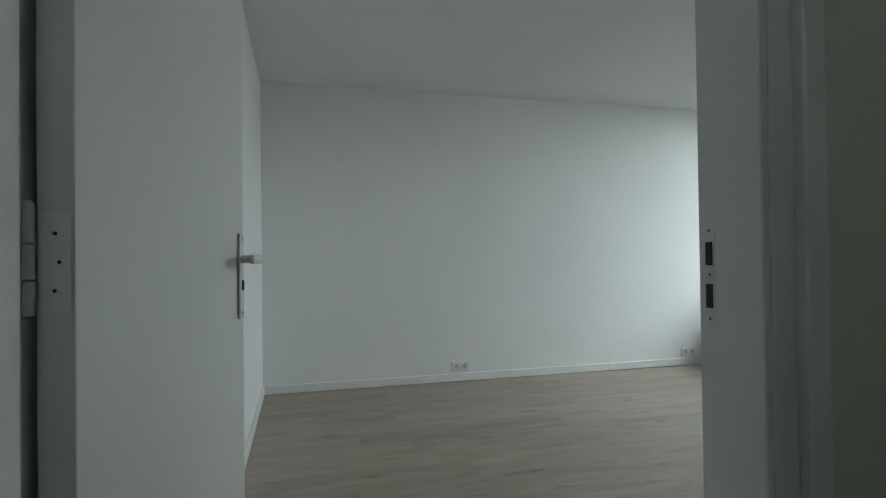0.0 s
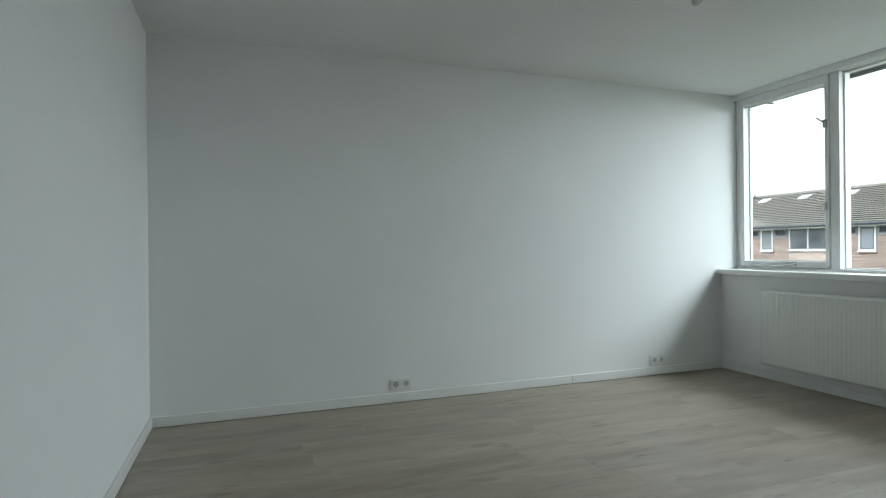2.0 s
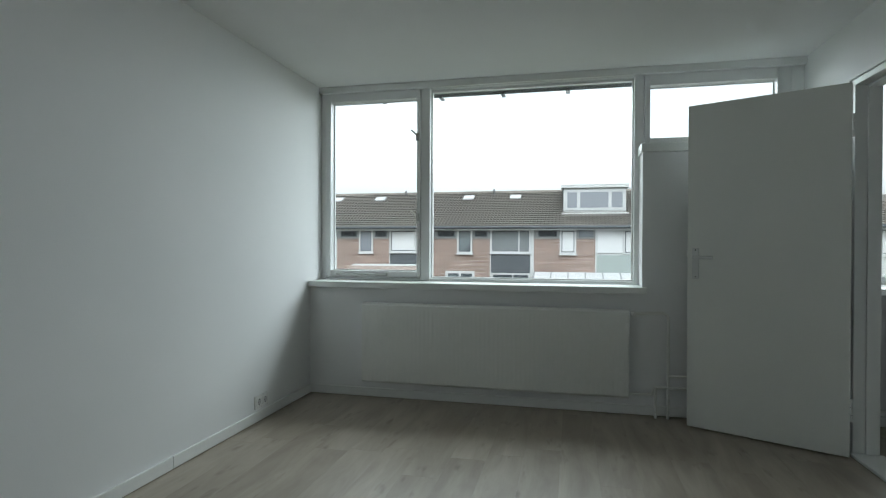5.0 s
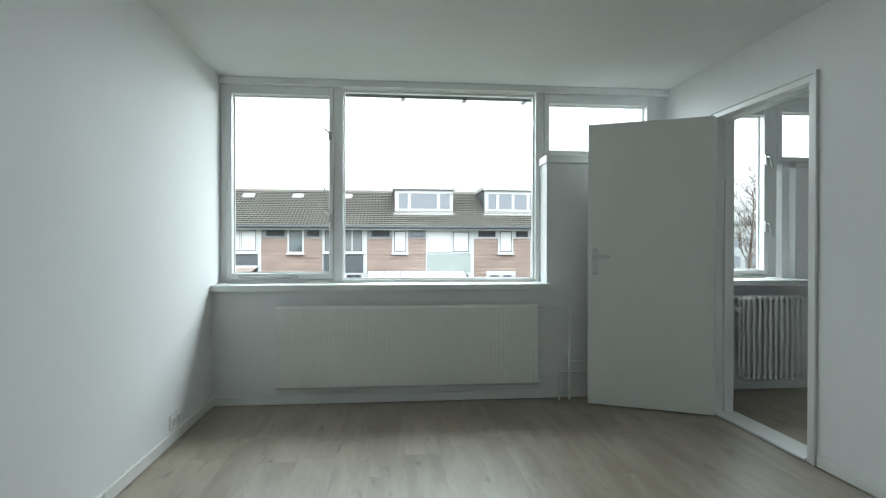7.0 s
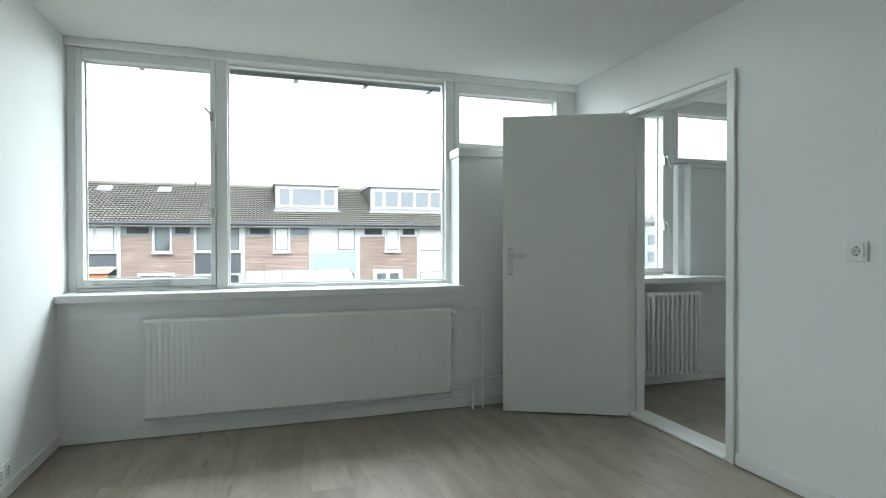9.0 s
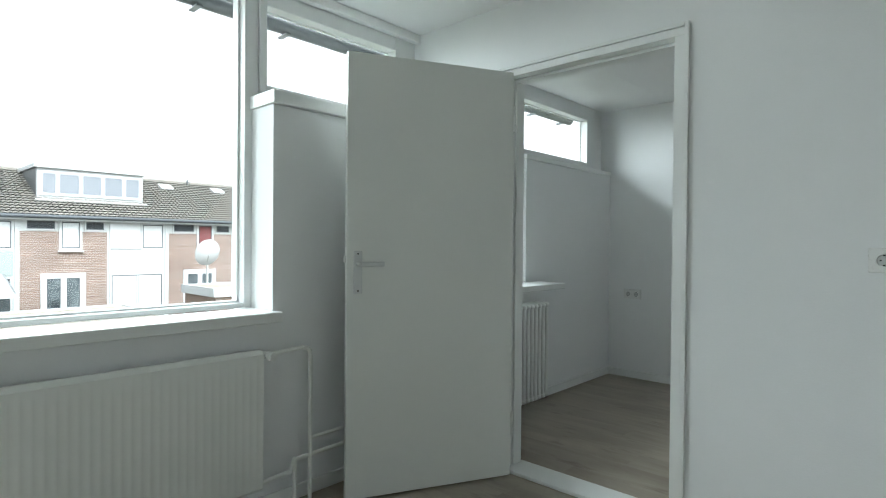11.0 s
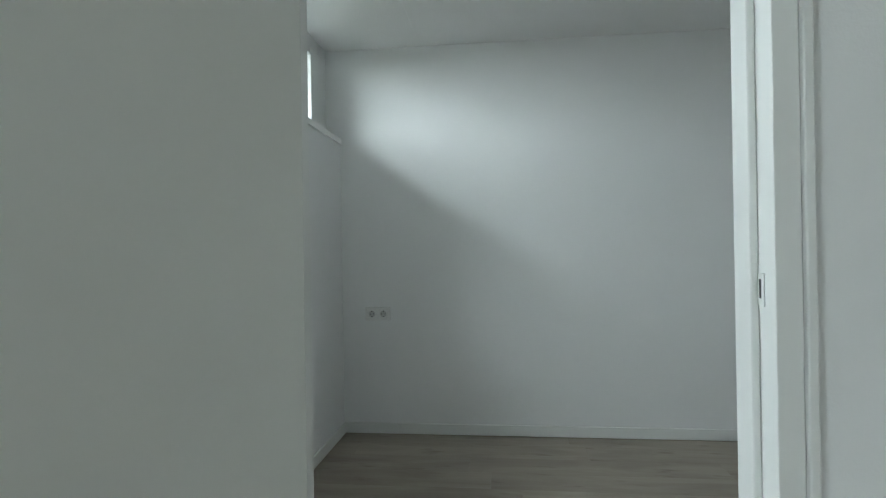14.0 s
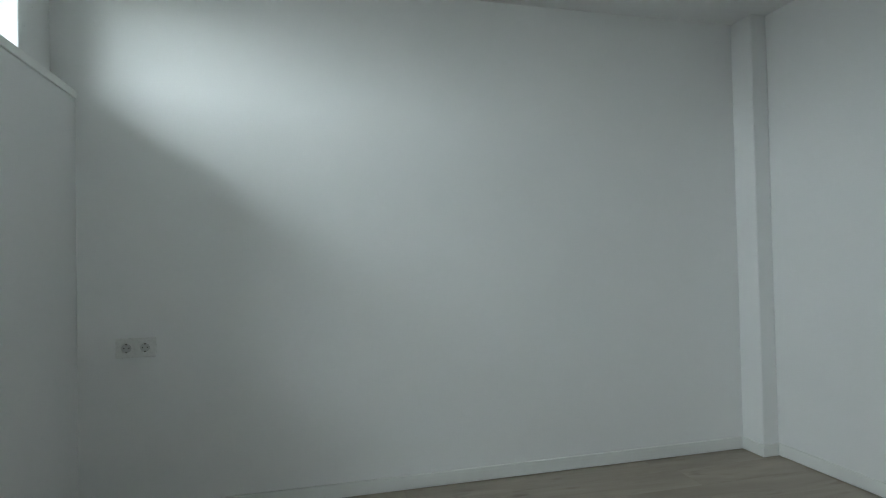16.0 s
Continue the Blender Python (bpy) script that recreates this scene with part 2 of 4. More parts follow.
def smooth(me, angle=38):
    me.polygons.foreach_set("use_smooth", [True] * len(me.polygons))
    me.set_sharp_from_angle(angle=radians(angle))


def mesh_of(name, bm, mat, round_=False):
    me = bpy.data.meshes.new(name)
    bm.to_mesh(me)
    bm.free()
    me.materials.append(mat)
    if round_:
        smooth(me)
    return me


def base_of(ob):
    v = Vector()
    while ob is not None:
        v += ob.location
        ob = ob.parent
    return v


def thing(name, at, label, category, group="", rz=0.0):
    e = new(name)
    e.location = at
    e.rotation_euler = (0, 0, radians(rz))
    e.empty_display_size = 0.1
    return tagged(e, label, category, group)


def part(name, bm, mat, parent, label="", local=False, round_=False, kind=""):
    """Links a bmesh in world places (or, if local, in the thing's own) as one mesh under its parent."""
    if not local:
        bmesh.ops.translate(bm, vec=-base_of(parent), verts=bm.verts)
    ob = new(name, mesh_of(name, bm, mat, round_))
    ob.parent = parent
    return tagged(ob, label, kind=kind)


def structure(name, bm, mat, label, category, round_=False):
    return tagged(new(name, mesh_of(name, bm, mat, round_)), label, category, kind="structure")


# ---- plan ----
H = 2.40            # ceiling
YF = 4.49           # facade, inner face
WX = 3.48           # partition, face to the large room
WX2 = 3.57          # partition, face to the small room
EX = 3.70           # entry wall, face to the large room
EX2 = 3.80          # entry wall, face to the landing
X2 = 5.868          # far wall of the small room
Y2 = 1.215          # back wall of the small room
YF2 = 4.59          # facade, inner face in the small room
H2 = 2.375
WIN_Y0, WIN_Y1, GLASS_Y = 4.68, 4.80, 4.75

# walls
structure("wall_west", boxes((-0.2, 0, -0.1, 4.85, 0, H + 0.1)), WALL, "smooth white painted long wall with two low sockets", "wall")
structure("wall_south", boxes((0, EX - 0.03, -0.1, 0, 0, H + 0.1)), WALL, "plain white painted wall behind the open door", "wall")
structure("wall_entry", boxes((EX - 0.03, EX2, -0.1, -0.013, 0, H + 0.1), (EX, EX2, 0.94, 1.60, 0, H + 0.1), (EX, EX2, -0.013, 0.94, 2.07, H + 0.1)), WALL,
          "white painted wall round the entry doorway", "wall")
structure("wall_jog", boxes((WX, EX, 1.60, 1.70, 0, H + 0.1)), WALL, "short white return of the partition wall", "wall")
structure("wall_partition", boxes((WX, WX2, 1.70, 3.114, 0, H + 0.1), (WX, WX2, 4.015, YF, 0, H + 0.1), (WX, WX2, 3.114, 4.015, 2.075, H + 0.1)), WALL,
          "white painted partition with a doorway to the small room", "wall")
structure("wall_north", boxes((0, 2.44, YF, 4.85, 0, 0.82), (2.44, WX, YF, 4.68, 0, 1.775), (2.44, WX, 4.68, 4.85, 0, 1.84)), WALL,
          "white painted window wall with a raised parapet at one end", "wall")
structure("wall_north_small_room", boxes((WX, WX2, YF, 4.85, 0, H + 0.1), (WX2, 4.535, YF2, 4.66, 0, 0.846), (WX2, 4.472, 4.66, 4.85, 0, 0.85), (4.535, X2, YF2, 4.66, 0, 1.790), (4.472, X2, 4.66, 4.85, 0, 1.826)), WALL,
          "white painted window wall with a raised parapet in the small room", "wall")
structure("wall_east", boxes((X2, X2 + 0.15, Y2 - 0.1, 4.85, 0, H + 0.1)), WALL, "plain white painted wall of the small room", "wall")
structure("wall_back_small_room", boxes((WX2, X2, Y2 - 0.1, Y2, 0, H + 0.1)), WALL, "white painted back wall of the small room", "wall")
structure("wall_partition_return", boxes((WX2, WX2 + 0.02, Y2, 3.114, 0, H2), (WX2, WX2 + 0.02, 4.015, YF2, 0, H2), (WX2, WX2 + 0.02, 3.114, 4.015, 2.075, H2)), WALL,
          "white plaster of the partition in the small room", "wall")
structure("pillar", boxes((5.722, X2, Y2, 1.315, 0, H2), bevel=0.004), WALL, "white boxed-in corner pipe casing", "pillar")
# landing behind the entry door; unseen gap added in its east wall lets daylight in
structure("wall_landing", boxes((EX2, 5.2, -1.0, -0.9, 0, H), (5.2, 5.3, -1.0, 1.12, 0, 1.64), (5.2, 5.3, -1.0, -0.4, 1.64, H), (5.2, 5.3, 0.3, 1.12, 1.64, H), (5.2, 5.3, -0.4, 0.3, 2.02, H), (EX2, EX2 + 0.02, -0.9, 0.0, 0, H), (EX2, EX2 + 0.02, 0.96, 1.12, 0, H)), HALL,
          "landing wall with olive light in its paint and an added unseen light opening", "wall")
structure("ceiling_landing", boxes((EX2, 5.3, -1.0, 1.12, H, H + 0.1)), CEIL, "white ceiling of the landing", "ceiling")
structure("ceiling", boxes((0, WX, -0.0, 4.68, H, H + 0.1), (WX, EX, 0, 1.60, H, H + 0.1)), CEIL, "white painted ceiling of the large room", "ceiling")
bm = boxes((WX2 + 0.02, X2, Y2, 4.68, H2 + 0.004, H2 + 0.1))
y = Y2
while y < 4.62:
    e = min(y + 0.5725, 4.66)
    box(bm, WX2 + 0.02, X2, y, e - 0.0004, H2 - 0.001, H2 + 0.003, bevel=0.0002)
    y += 0.5725
structure("ceiling_small_room", bm, CEIL, "white panelled ceiling of the small room with fine joints", "ceiling")

# window wall head, above the frames outside
structure("facade_head", boxes((-0.2, X2 + 0.15, 4.80, 4.95, H - 0.02, 2.75)), SOFFIT, "grey boarding above the windows", "facade")


# ---- windows ----
def window_stay(parent, x0, x1, z, name="window_stay"):
    bm = bmesh.new()
    tube(bm, (x0, WIN_Y0 - 0.030, z), (x1, WIN_Y0 - 0.030, z), 0.005, 8)
    box(bm, x0 - 0.02, x0 + 0.02, WIN_Y0 - 0.034, WIN_Y0 - 0.012, z - 0.008, z + 0.008, bevel=0.002)
    ob = part(name, bm, STEEL, parent, "thin steel casement stay")
    bm = boxes((x1 - 0.05, x1 + 0.05, WIN_Y0 - 0.036, WIN_Y0 - 0.012, z - 0.011, z + 0.011), bevel=0.003)
    part("catch", bm, STEEL, ob)
    return ob


def casement(parent, name, x0, x1, z0, z1, gx0, gx1, gz0, gz1, y0, label):
    """A painted sash between x0..x1, z0..z1 round the glass gx0..gx1, gz0..gz1."""
    bm = boxes((x0, gx0, y0, GLASS_Y + 0.02, z0, z1), (gx1, x1, y0, GLASS_Y + 0.02, z0, z1), bevel=0.004, seg=2)
    box(bm, gx0, gx1, y0 + 0.001, GLASS_Y + 0.02, gz1, z1, bevel=0.004, seg=2)
    box(bm, gx0, gx1, y0 + 0.001, GLASS_Y + 0.02, z0, gz0, bevel=0.004, seg=2)
    sash = part(name, bm, FRAME, parent, label)
    pane = part("pane", boxes((gx0, gx1, GLASS_Y - 0.004, GLASS_Y + 0.004, gz0, gz1)), GLASS, sash, "clear window glass")
    pane.visible_shadow = False
    bead = boxes((gx0, gx0 + 0.008, GLASS_Y - 0.016, GLASS_Y - 0.005, gz0, gz1), (gx1 - 0.008, gx1, GLASS_Y - 0.016, GLASS_Y - 0.005, gz0, gz1),
                 (gx0 + 0.008, gx1 - 0.008, GLASS_Y - 0.016, GLASS_Y - 0.005, gz0, gz0 + 0.008),
                 (gx0 + 0.008, gx1 - 0.008, GLASS_Y - 0.016, GLASS_Y - 0.005, gz1 - 0.008, gz1))
    part("glazing_bead", bead, FRAME, sash)
    return sash


win = tagged(new("window_1"), "wide white timber window, fixed pane beside two opening sashes", "window", kind="structure")
win.location = (1.7, WIN_Y0, 0.868)
fr = boxes((0.0, 0.045, WIN_Y0, WIN_Y1, 0.868, H), (0.835, 0.905, WIN_Y0, WIN_Y1, 0.868, H), (2.405, 2.470, WIN_Y0, WIN_Y1, 0.868, H),
           (3.40, WX, WIN_Y0, WIN_Y1, 1.84, H), bevel=0.004, seg=2)
for a, b, lo in ((0.045, 0.835, 0.868), (0.905, 2.405, 0.868), (2.470, 3.40, 1.84)):
    box(fr, a, b, WIN_Y0 + 0.002, WIN_Y1, 2.352, H, bevel=0.004, seg=2)
    box(fr, a, b, WIN_Y0 + 0.002, WIN_Y1, lo, lo + 0.022, bevel=0.003)
part("window_frame", fr, FRAME, win)
part("head_board", boxes((0.0, WX, WIN_Y0 - 0.05, WIN_Y0 - 0.013, 2.350, H - 0.001), bevel=0.003), TRIM, win)
casement(win, "casement_sash", 0.048, 0.832, 0.893, 2.349, 0.086, 0.804, 0.940, 2.285, WIN_Y0 - 0.012, "opening casement sash")
window_stay(win, 0.16, 0.52, 0.915)
for z in (1.36, 1.98):
    bm = boxes((0.800, 0.824, WIN_Y0 - 0.030, WIN_Y0 - 0.013, z - 0.03, z + 0.03), bevel=0.003)
    tube(bm, (0.812, WIN_Y0 - 0.036, z + 0.01), (0.770, WIN_Y0 - 0.050, z + 0.05), 0.006, 8)
    part("espagnolette_handle", bm, STEEL, win, "small metal casement fastener", round_=True)
fx = part("fixed_light", boxes((0.905, 0.915, GLASS_Y - 0.02, GLASS_Y + 0.02, 0.892, 2.352), (2.395, 2.405, GLASS_Y - 0.02, GLASS_Y + 0.02, 0.892, 2.352),
                               (0.915, 2.395, GLASS_Y - 0.02, GLASS_Y + 0.02, 0.890, 0.898), (0.915, 2.395, GLASS_Y - 0.02, GLASS_Y + 0.02, 2.335, 2.352)), FRAME, win)
p = part("pane", boxes((0.915, 2.395, GLASS_Y - 0.004, GLASS_Y + 0.004, 0.898, 2.335)), GLASS, fx, "large clear fixed glass pane")
p.visible_shadow = False
casement(win, "top_hung_sash", 2.473, 3.397, 1.865, 2.349, 2.510, 3.315, 1.905, 2.275, WIN_Y0 - 0.012, "small top-hung sash above the parapet")

tagged(new("window_sill", mesh_of("window_sill", boxes((0.0, 2.465, 4.442, 4.679, 0.820, 0.866), bevel=0.005, seg=2), TRIM)),
       "white painted thick wooden window sill", "window sill", kind="structure")
tagged(new("parapet_ledge", mesh_of("parapet_ledge", boxes((2.428, WX, 4.464, 4.679, 1.776, 1.836), bevel=0.005, seg=2), TRIM)),
       "white painted ledge on top of the parapet", "ledge", kind="structure")

win2 = tagged(new("window_2"), "white window with a tall casement and a small sash above the parapet", "window", kind="structure")
win2.location = (4.6, WIN_Y0, 0.9)
fr = boxes((WX2 + 0.02, 3.66, WIN_Y0, WIN_Y1, 0.895, H), (4.360, 4.440, WIN_Y0, WIN_Y1, 0.895, H), (5.730, X2, WIN_Y0, WIN_Y1, 1.827, H), bevel=0.004, seg=2)
for a, b, lo in ((3.66, 4.360, 0.895), (4.440, 5.730, 1.827)):
    box(fr, a, b, WIN_Y0 + 0.002, WIN_Y1, 2.300, H, bevel=0.004, seg=2)
    box(fr, a, b, WIN_Y0 + 0.002, WIN_Y1, lo, lo + 0.022, bevel=0.003)
part("window_frame", fr, FRAME, win2)
casement(win2, "casement_sash", 3.663, 4.357, 0.920, 2.297, 3.715, 4.322, 0.955, 2.225, WIN_Y0 - 0.012, "tall opening casement sash")
casement(win2, "top_hung_sash", 4.443, 5.727, 1.850, 2.297, 4.478, 5.580, 1.886, 2.258, WIN_Y0 - 0.012, "small top-hung sash above the parapet")
for z in (1.31, 1.86):
    bm = boxes((4.321, 4.351, WIN_Y0 - 0.032, WIN_Y0 - 0.013, z - 0.045, z + 0.045), bevel=0.004)
    tube(bm, (4.336, WIN_Y0 - 0.032, z + 0.02), (4.336, WIN_Y0 - 0.055, z + 0.02), 0.008, 10)
    tube(bm, (4.336, WIN_Y0 - 0.055, z + 0.026), (4.361, WIN_Y0 - 0.060, z - 0.075), 0.0075, 10)
    part("window_handle", bm, ALU, win2, "white metal window handle", round_=True)
tagged(new("window_sill", mesh_of("window_sill", boxes((WX2 + 0.02, 4.725, 4.370, 4.679, 0.848, 0.890), bevel=0.005, seg=2), TRIM)),
       "white painted window sill above the column radiator", "window sill", kind="structure")
tagged(new("parapet_ledge", mesh_of("parapet_ledge", boxes((4.528, X2, 4.582, 4.679, 1.791, 1.825), bevel=0.004, seg=2), TRIM)),
       "white painted edge on top of the small room's parapet", "ledge", kind="structure")


# ---- skirting ----
def skirting(name, runs, label):
    bm = bmesh.new()
    for x0, x1, y0, y1 in runs:
        box(bm, x0, x1, y0, y1, 0.003, 0.068, bevel=0.004, seg=2)
    structure(name, bm, TRIM, label, "skirting board")


skirting("baseboard_west", [(0.0, 0.014, 0.014, 2.958), (0.0, 0.014, 2.961, YF - 0.014)], "white painted skirting board with one joint")
skirting("baseboard_south", [(0.0, EX - 0.01, 0.0, 0.014)], "white painted skirting board")
skirting("baseboard_north", [(0.0, WX, YF - 0.014, YF)], "white painted skirting board under the radiator")
skirting("baseboard_partition", [(WX - 0.014, WX, 1.60, 3.077), (WX - 0.014, WX, 4.043, YF - 0.014), (EX - 0.014, EX, 0.99, 1.60)], "white painted skirting board")
skirting("baseboard_small_room", [(X2 - 0.014, X2, 1.315, YF2 - 0.014), (WX2 + 0.02, X2, YF2 - 0.014, YF2), (WX2 + 0.02, 5.722, Y2, Y2 + 0.014),
                                  (5.708, 5.722, Y2 + 0.014, 1.329), (5.722, X2, 1.315, 1.329), (WX2 + 0.02, WX2 + 0.034, Y2, 3.077)], "white painted skirting board of the small room")


# ---- door frames and doors ----
def door_frame(name, x0, x1, y0, y1, top, face, stop0, stop1, label, w0=0.03, s0=0.014, stop_hinge=None, outer=0.0):
    """Jambs and head lining an opening y0..y1 of a wall x0..x1, trim on both faces, a stop from stop0 to stop1."""
    ob = tagged(new(name), label, "door frame", kind="structure")
    ob.location = ((x0 + x1) / 2, (y0 + y1) / 2, 0)
    w = 0.03
    part("jamb", boxes((x0 - face, x1 + face, y0 - 0.012, y0 + w0, 0, top), bevel=0.002, seg=2), TRIM, ob)
    part("jamb", boxes((x0 - face, x1 + face, y1 - w, y1 + 0.0125, 0, top), bevel=0.003, seg=2), TRIM, ob)
    part("head", boxes((x0 - face, x1 + face, y0 - 0.012, y1 + 0.012, top + 0.0005, top + 0.035), bevel=0.003, seg=2), TRIM, ob)
    part("door_stop", boxes((stop_hinge or stop0, stop1, y0 + w0, y0 + w0 + s0, 0, top - 0.0145), bevel=0.002), TRIM, ob)
    part("door_stop", boxes((stop0, stop1, y1 - w - 0.014, y1 - w, 0, top - 0.0145), bevel=0.002), TRIM, ob)
    part("door_stop", boxes((stop0, stop1, y0 + w0, y1 - w, top - 0.014, top), bevel=0.002), TRIM, ob)
    for a, b in ((x0 - face - 0.010, x0 - 0.001), (x1 + 0.001 if x1 < 3.6 else x1 + 0.008, x1 + face + 0.010 + outer / 3)):
        wide = outer if a > x1 else 0.0
        part("architrave", boxes((a, b, y0 - 0.030, y0 - 0.013, 0, top + 0.050), bevel=0.003, seg=2), TRIM, ob)
        part("architrave", boxes((a, b, y1 + 0.0128, y1 + 0.030 + wide, 0, top + 0.050), bevel=0.003 + wide / 9, seg=3), TRIM, ob)
        part("architrave", boxes((a, b, y0 - 0.013, y1 + 0.013, top + 0.0355, top + 0.050), bevel=0.003, seg=2), TRIM, ob)
    return ob


frame_small = door_frame("door_frame_small_room", WX, WX2 + 0.02, 3.119, 4.012, 2.022, 0.008, 3.530, 3.597, "white painted frame of the inner doorway")
frame_entry = door_frame("door_frame_entry", EX, EX2 + 0.0, 0.0, 0.930, 2.035, 0.020, 3.790, 3.82, "white painted frame of the entry doorway", -0.004, 0.009, 3.766, 0.022)
# strike plates; raised near-black slips stand in for the shade in their holes
bm = boxes((3.685, 3.716, 0.8990, 0.8998, 0.936, 1.091), bevel=0.0003)
st = part("strike_plate", bm, TRIM, frame_entry, "painted-over steel strike plate")
part("latch_hole", boxes((3.697, 3.712, 0.8980, 0.8987, 1.028, 1.064), bevel=0.0002), DARK, st)
part("bolt_hole", boxes((3.697, 3.712, 0.8980, 0.8987, 0.962, 0.999), bevel=0.0002), DARK, st)
for z in (0.945, 1.014, 1.082):
    part("screw", tube(bmesh.new(), (3.705, 0.8984, z), (3.705, 0.8989, z), 0.0022, 10), BRASS, st)
st = part("strike_plate", boxes((3.508, 3.5295, 3.149, 3.1515, 1.020, 1.076), bevel=0.0005), TRIM, frame_small, "painted steel strike plate")
part("latch_hole", boxes((3.517, 3.524, 3.1515, 3.1520, 1.033, 1.066), bevel=0.0002), DARK, st)
tagged(new("threshold", mesh_of("threshold", boxes((WX - 0.02, WX2 + 0.05, 3.151, 3.98, 0.0, 0.020), bevel=0.006, seg=2), TRIM)),
       "white painted threshold strip in the doorway", "threshold", kind="structure")


def lever(parent, x, z, side, y, length, mat, long_plate, label):
    """A lever handle on a back plate; side: which way (along local y) it stands off; length: signed lever reach along local x."""
    h = (0.107 if long_plate else 0.096)
    d = 0.008 * side
    bm = boxes((x - 0.020, x + 0.020, min(y, y + d), max(y, y + d), z - h - 0.02, z + h - 0.02), bevel=0.0035, seg=2)
    plate = part("handle_plate", bm, mat, parent, label, local=True)
    zl = z + (0.022 if long_plate else 0.018)
    bm = tube(bmesh.new(), (x, y + d, zl), (x, y + side * 0.050, zl), 0.010, 14)
    ball(bm, (x, y + side * 0.050, zl), 0.0115, 12)
    e = x + length
    r = bmesh.ops.create_cube(bm, size=1.0)
    bmesh.ops.transform(bm, matrix=Matrix.Translation(((x + e) / 2, y + side * 0.052, zl)) @ Matrix.Diagonal((abs(length), 0.014, 0.022, 1)), verts=r["verts"])
    edges = list({ed for v in r["verts"] for ed in v.link_edges})
    bmesh.ops.bevel(bm, geom=edges, offset=0.006, segments=3, affect="EDGES", profile=0.5)
    part("lever", bm, mat, plate, "", local=True, round_=True)
    if long_plate:
        # keyhole: a near-black block on the plate, its inner shade as colour
        bm = boxes((x - 0.006, x + 0.006, min(y + d, y + d + side * 0.004), max(y + d, y + d + side * 0.004), z - 0.057, z - 0.030), bevel=0.002)
        part("keyhole", bm, DARK, plate, "", local=True)
    for dz in ((-h - 0.005, h - 0.035) if long_plate else (-0.1035, 0.0635)):
        part("screw", tube(bmesh.new(), (x, y + d, z + dz), (x, y + d + side * 0.0015, z + dz), 0.0045, 10), STEEL if long_plate else BRASS, plate, "", local=True)


def hinge(parent, z, x, y, side, label):
    bm = bmesh.new()
    for k in range(3):
        tube(bm, (x, y, z - 0.058 + k * 0.040), (x, y, z - 0.058 + k * 0.040 + 0.037), 0.0070, 12)
    ball(bm, (x, y, z + 0.061), 0.007, 10)
    h = part("hinge", bm, TRIM, parent, label, local=True, round_=True)
    return h


def door(name, at, rz, width, label, mat_handle, handle_x, face, length, long_plate, plate_label, handle_z):
    """A flush door leaf; local x runs from the hinge to the free edge, the leaf lies behind local y 0."""
    d = thing(name, at, label, "door", rz=rz)
    y0, y1 = (0.0, 0.04) if face < 0 else (-0.04, 0.0)
    part("leaf", boxes((0.0, width, y0, y1, 0.0, 2.012), bevel=0.002, seg=2), DOOR, d, local=True)
    front, back = (y0, y1) if face < 0 else (y1, y0)
    lever(d, handle_x, handle_z, face, front, length, mat_handle, long_plate, plate_label)
    lever(d, handle_x, handle_z, -face, back, length, mat_handle, long_plate, plate_label)
    part("latch_plate", boxes((width - 0.0005, width + 0.0008, y0 + 0.009, y1 - 0.009, 0.92, 1.14)), TRIM, d, "painted lock forend", local=True)
    part("latch", boxes((width + 0.0012, width + 0.010, y0 + 0.013, y1 - 0.013, 1.068, 1.098), bevel=0.002), PLATE, d, local=True)
    return d


# inner door: stands open into the large room, turned past the facade side
inner_dir = math.degrees(math.atan2(4.283 - 3.919, 2.693 - 3.431))
inner = door("inner_door", (3.431, 3.919, 0.012), inner_dir, 0.830, "flush white painted inner door standing open", ALU, 0.781, 1, -0.111, False, "satin metal back plate", 1.045)
for z in (0.25, 1.78):
    hinge(inner, z, -0.006, -0.004, 1, "painted butt hinge")
# entry door: stands open along the south wall
entry_dir = math.degrees(math.atan2(0.141 - 0.044, 2.910 - 3.735))
entry = door("entry_door", (3.735, 0.044, 0.012), entry_dir, 0.832, "flush white painted entry door standing open", ALU, 0.785, -1, -0.11, True, "long aluminium back plate", 1.011)
for z in (0.25, 1.034, 1.80):
    h = hinge(entry, z, -0.008, 0.044, -1, "painted butt hinge")
    part("hinge_leaf", boxes((-0.0022, -0.0002, 0.004, 0.034, z - 0.055, z + 0.055)), TRIM, h, local=True)
    for dz, yy in ((-0.0315, 0.020), (0.0, 0.015), (0.0315, 0.019)):
        part("screw", tube(bmesh.new(), (-0.003, yy, z + dz), (-0.0018, yy, z + dz), 0.0021, 8), DARK, h, local=True)


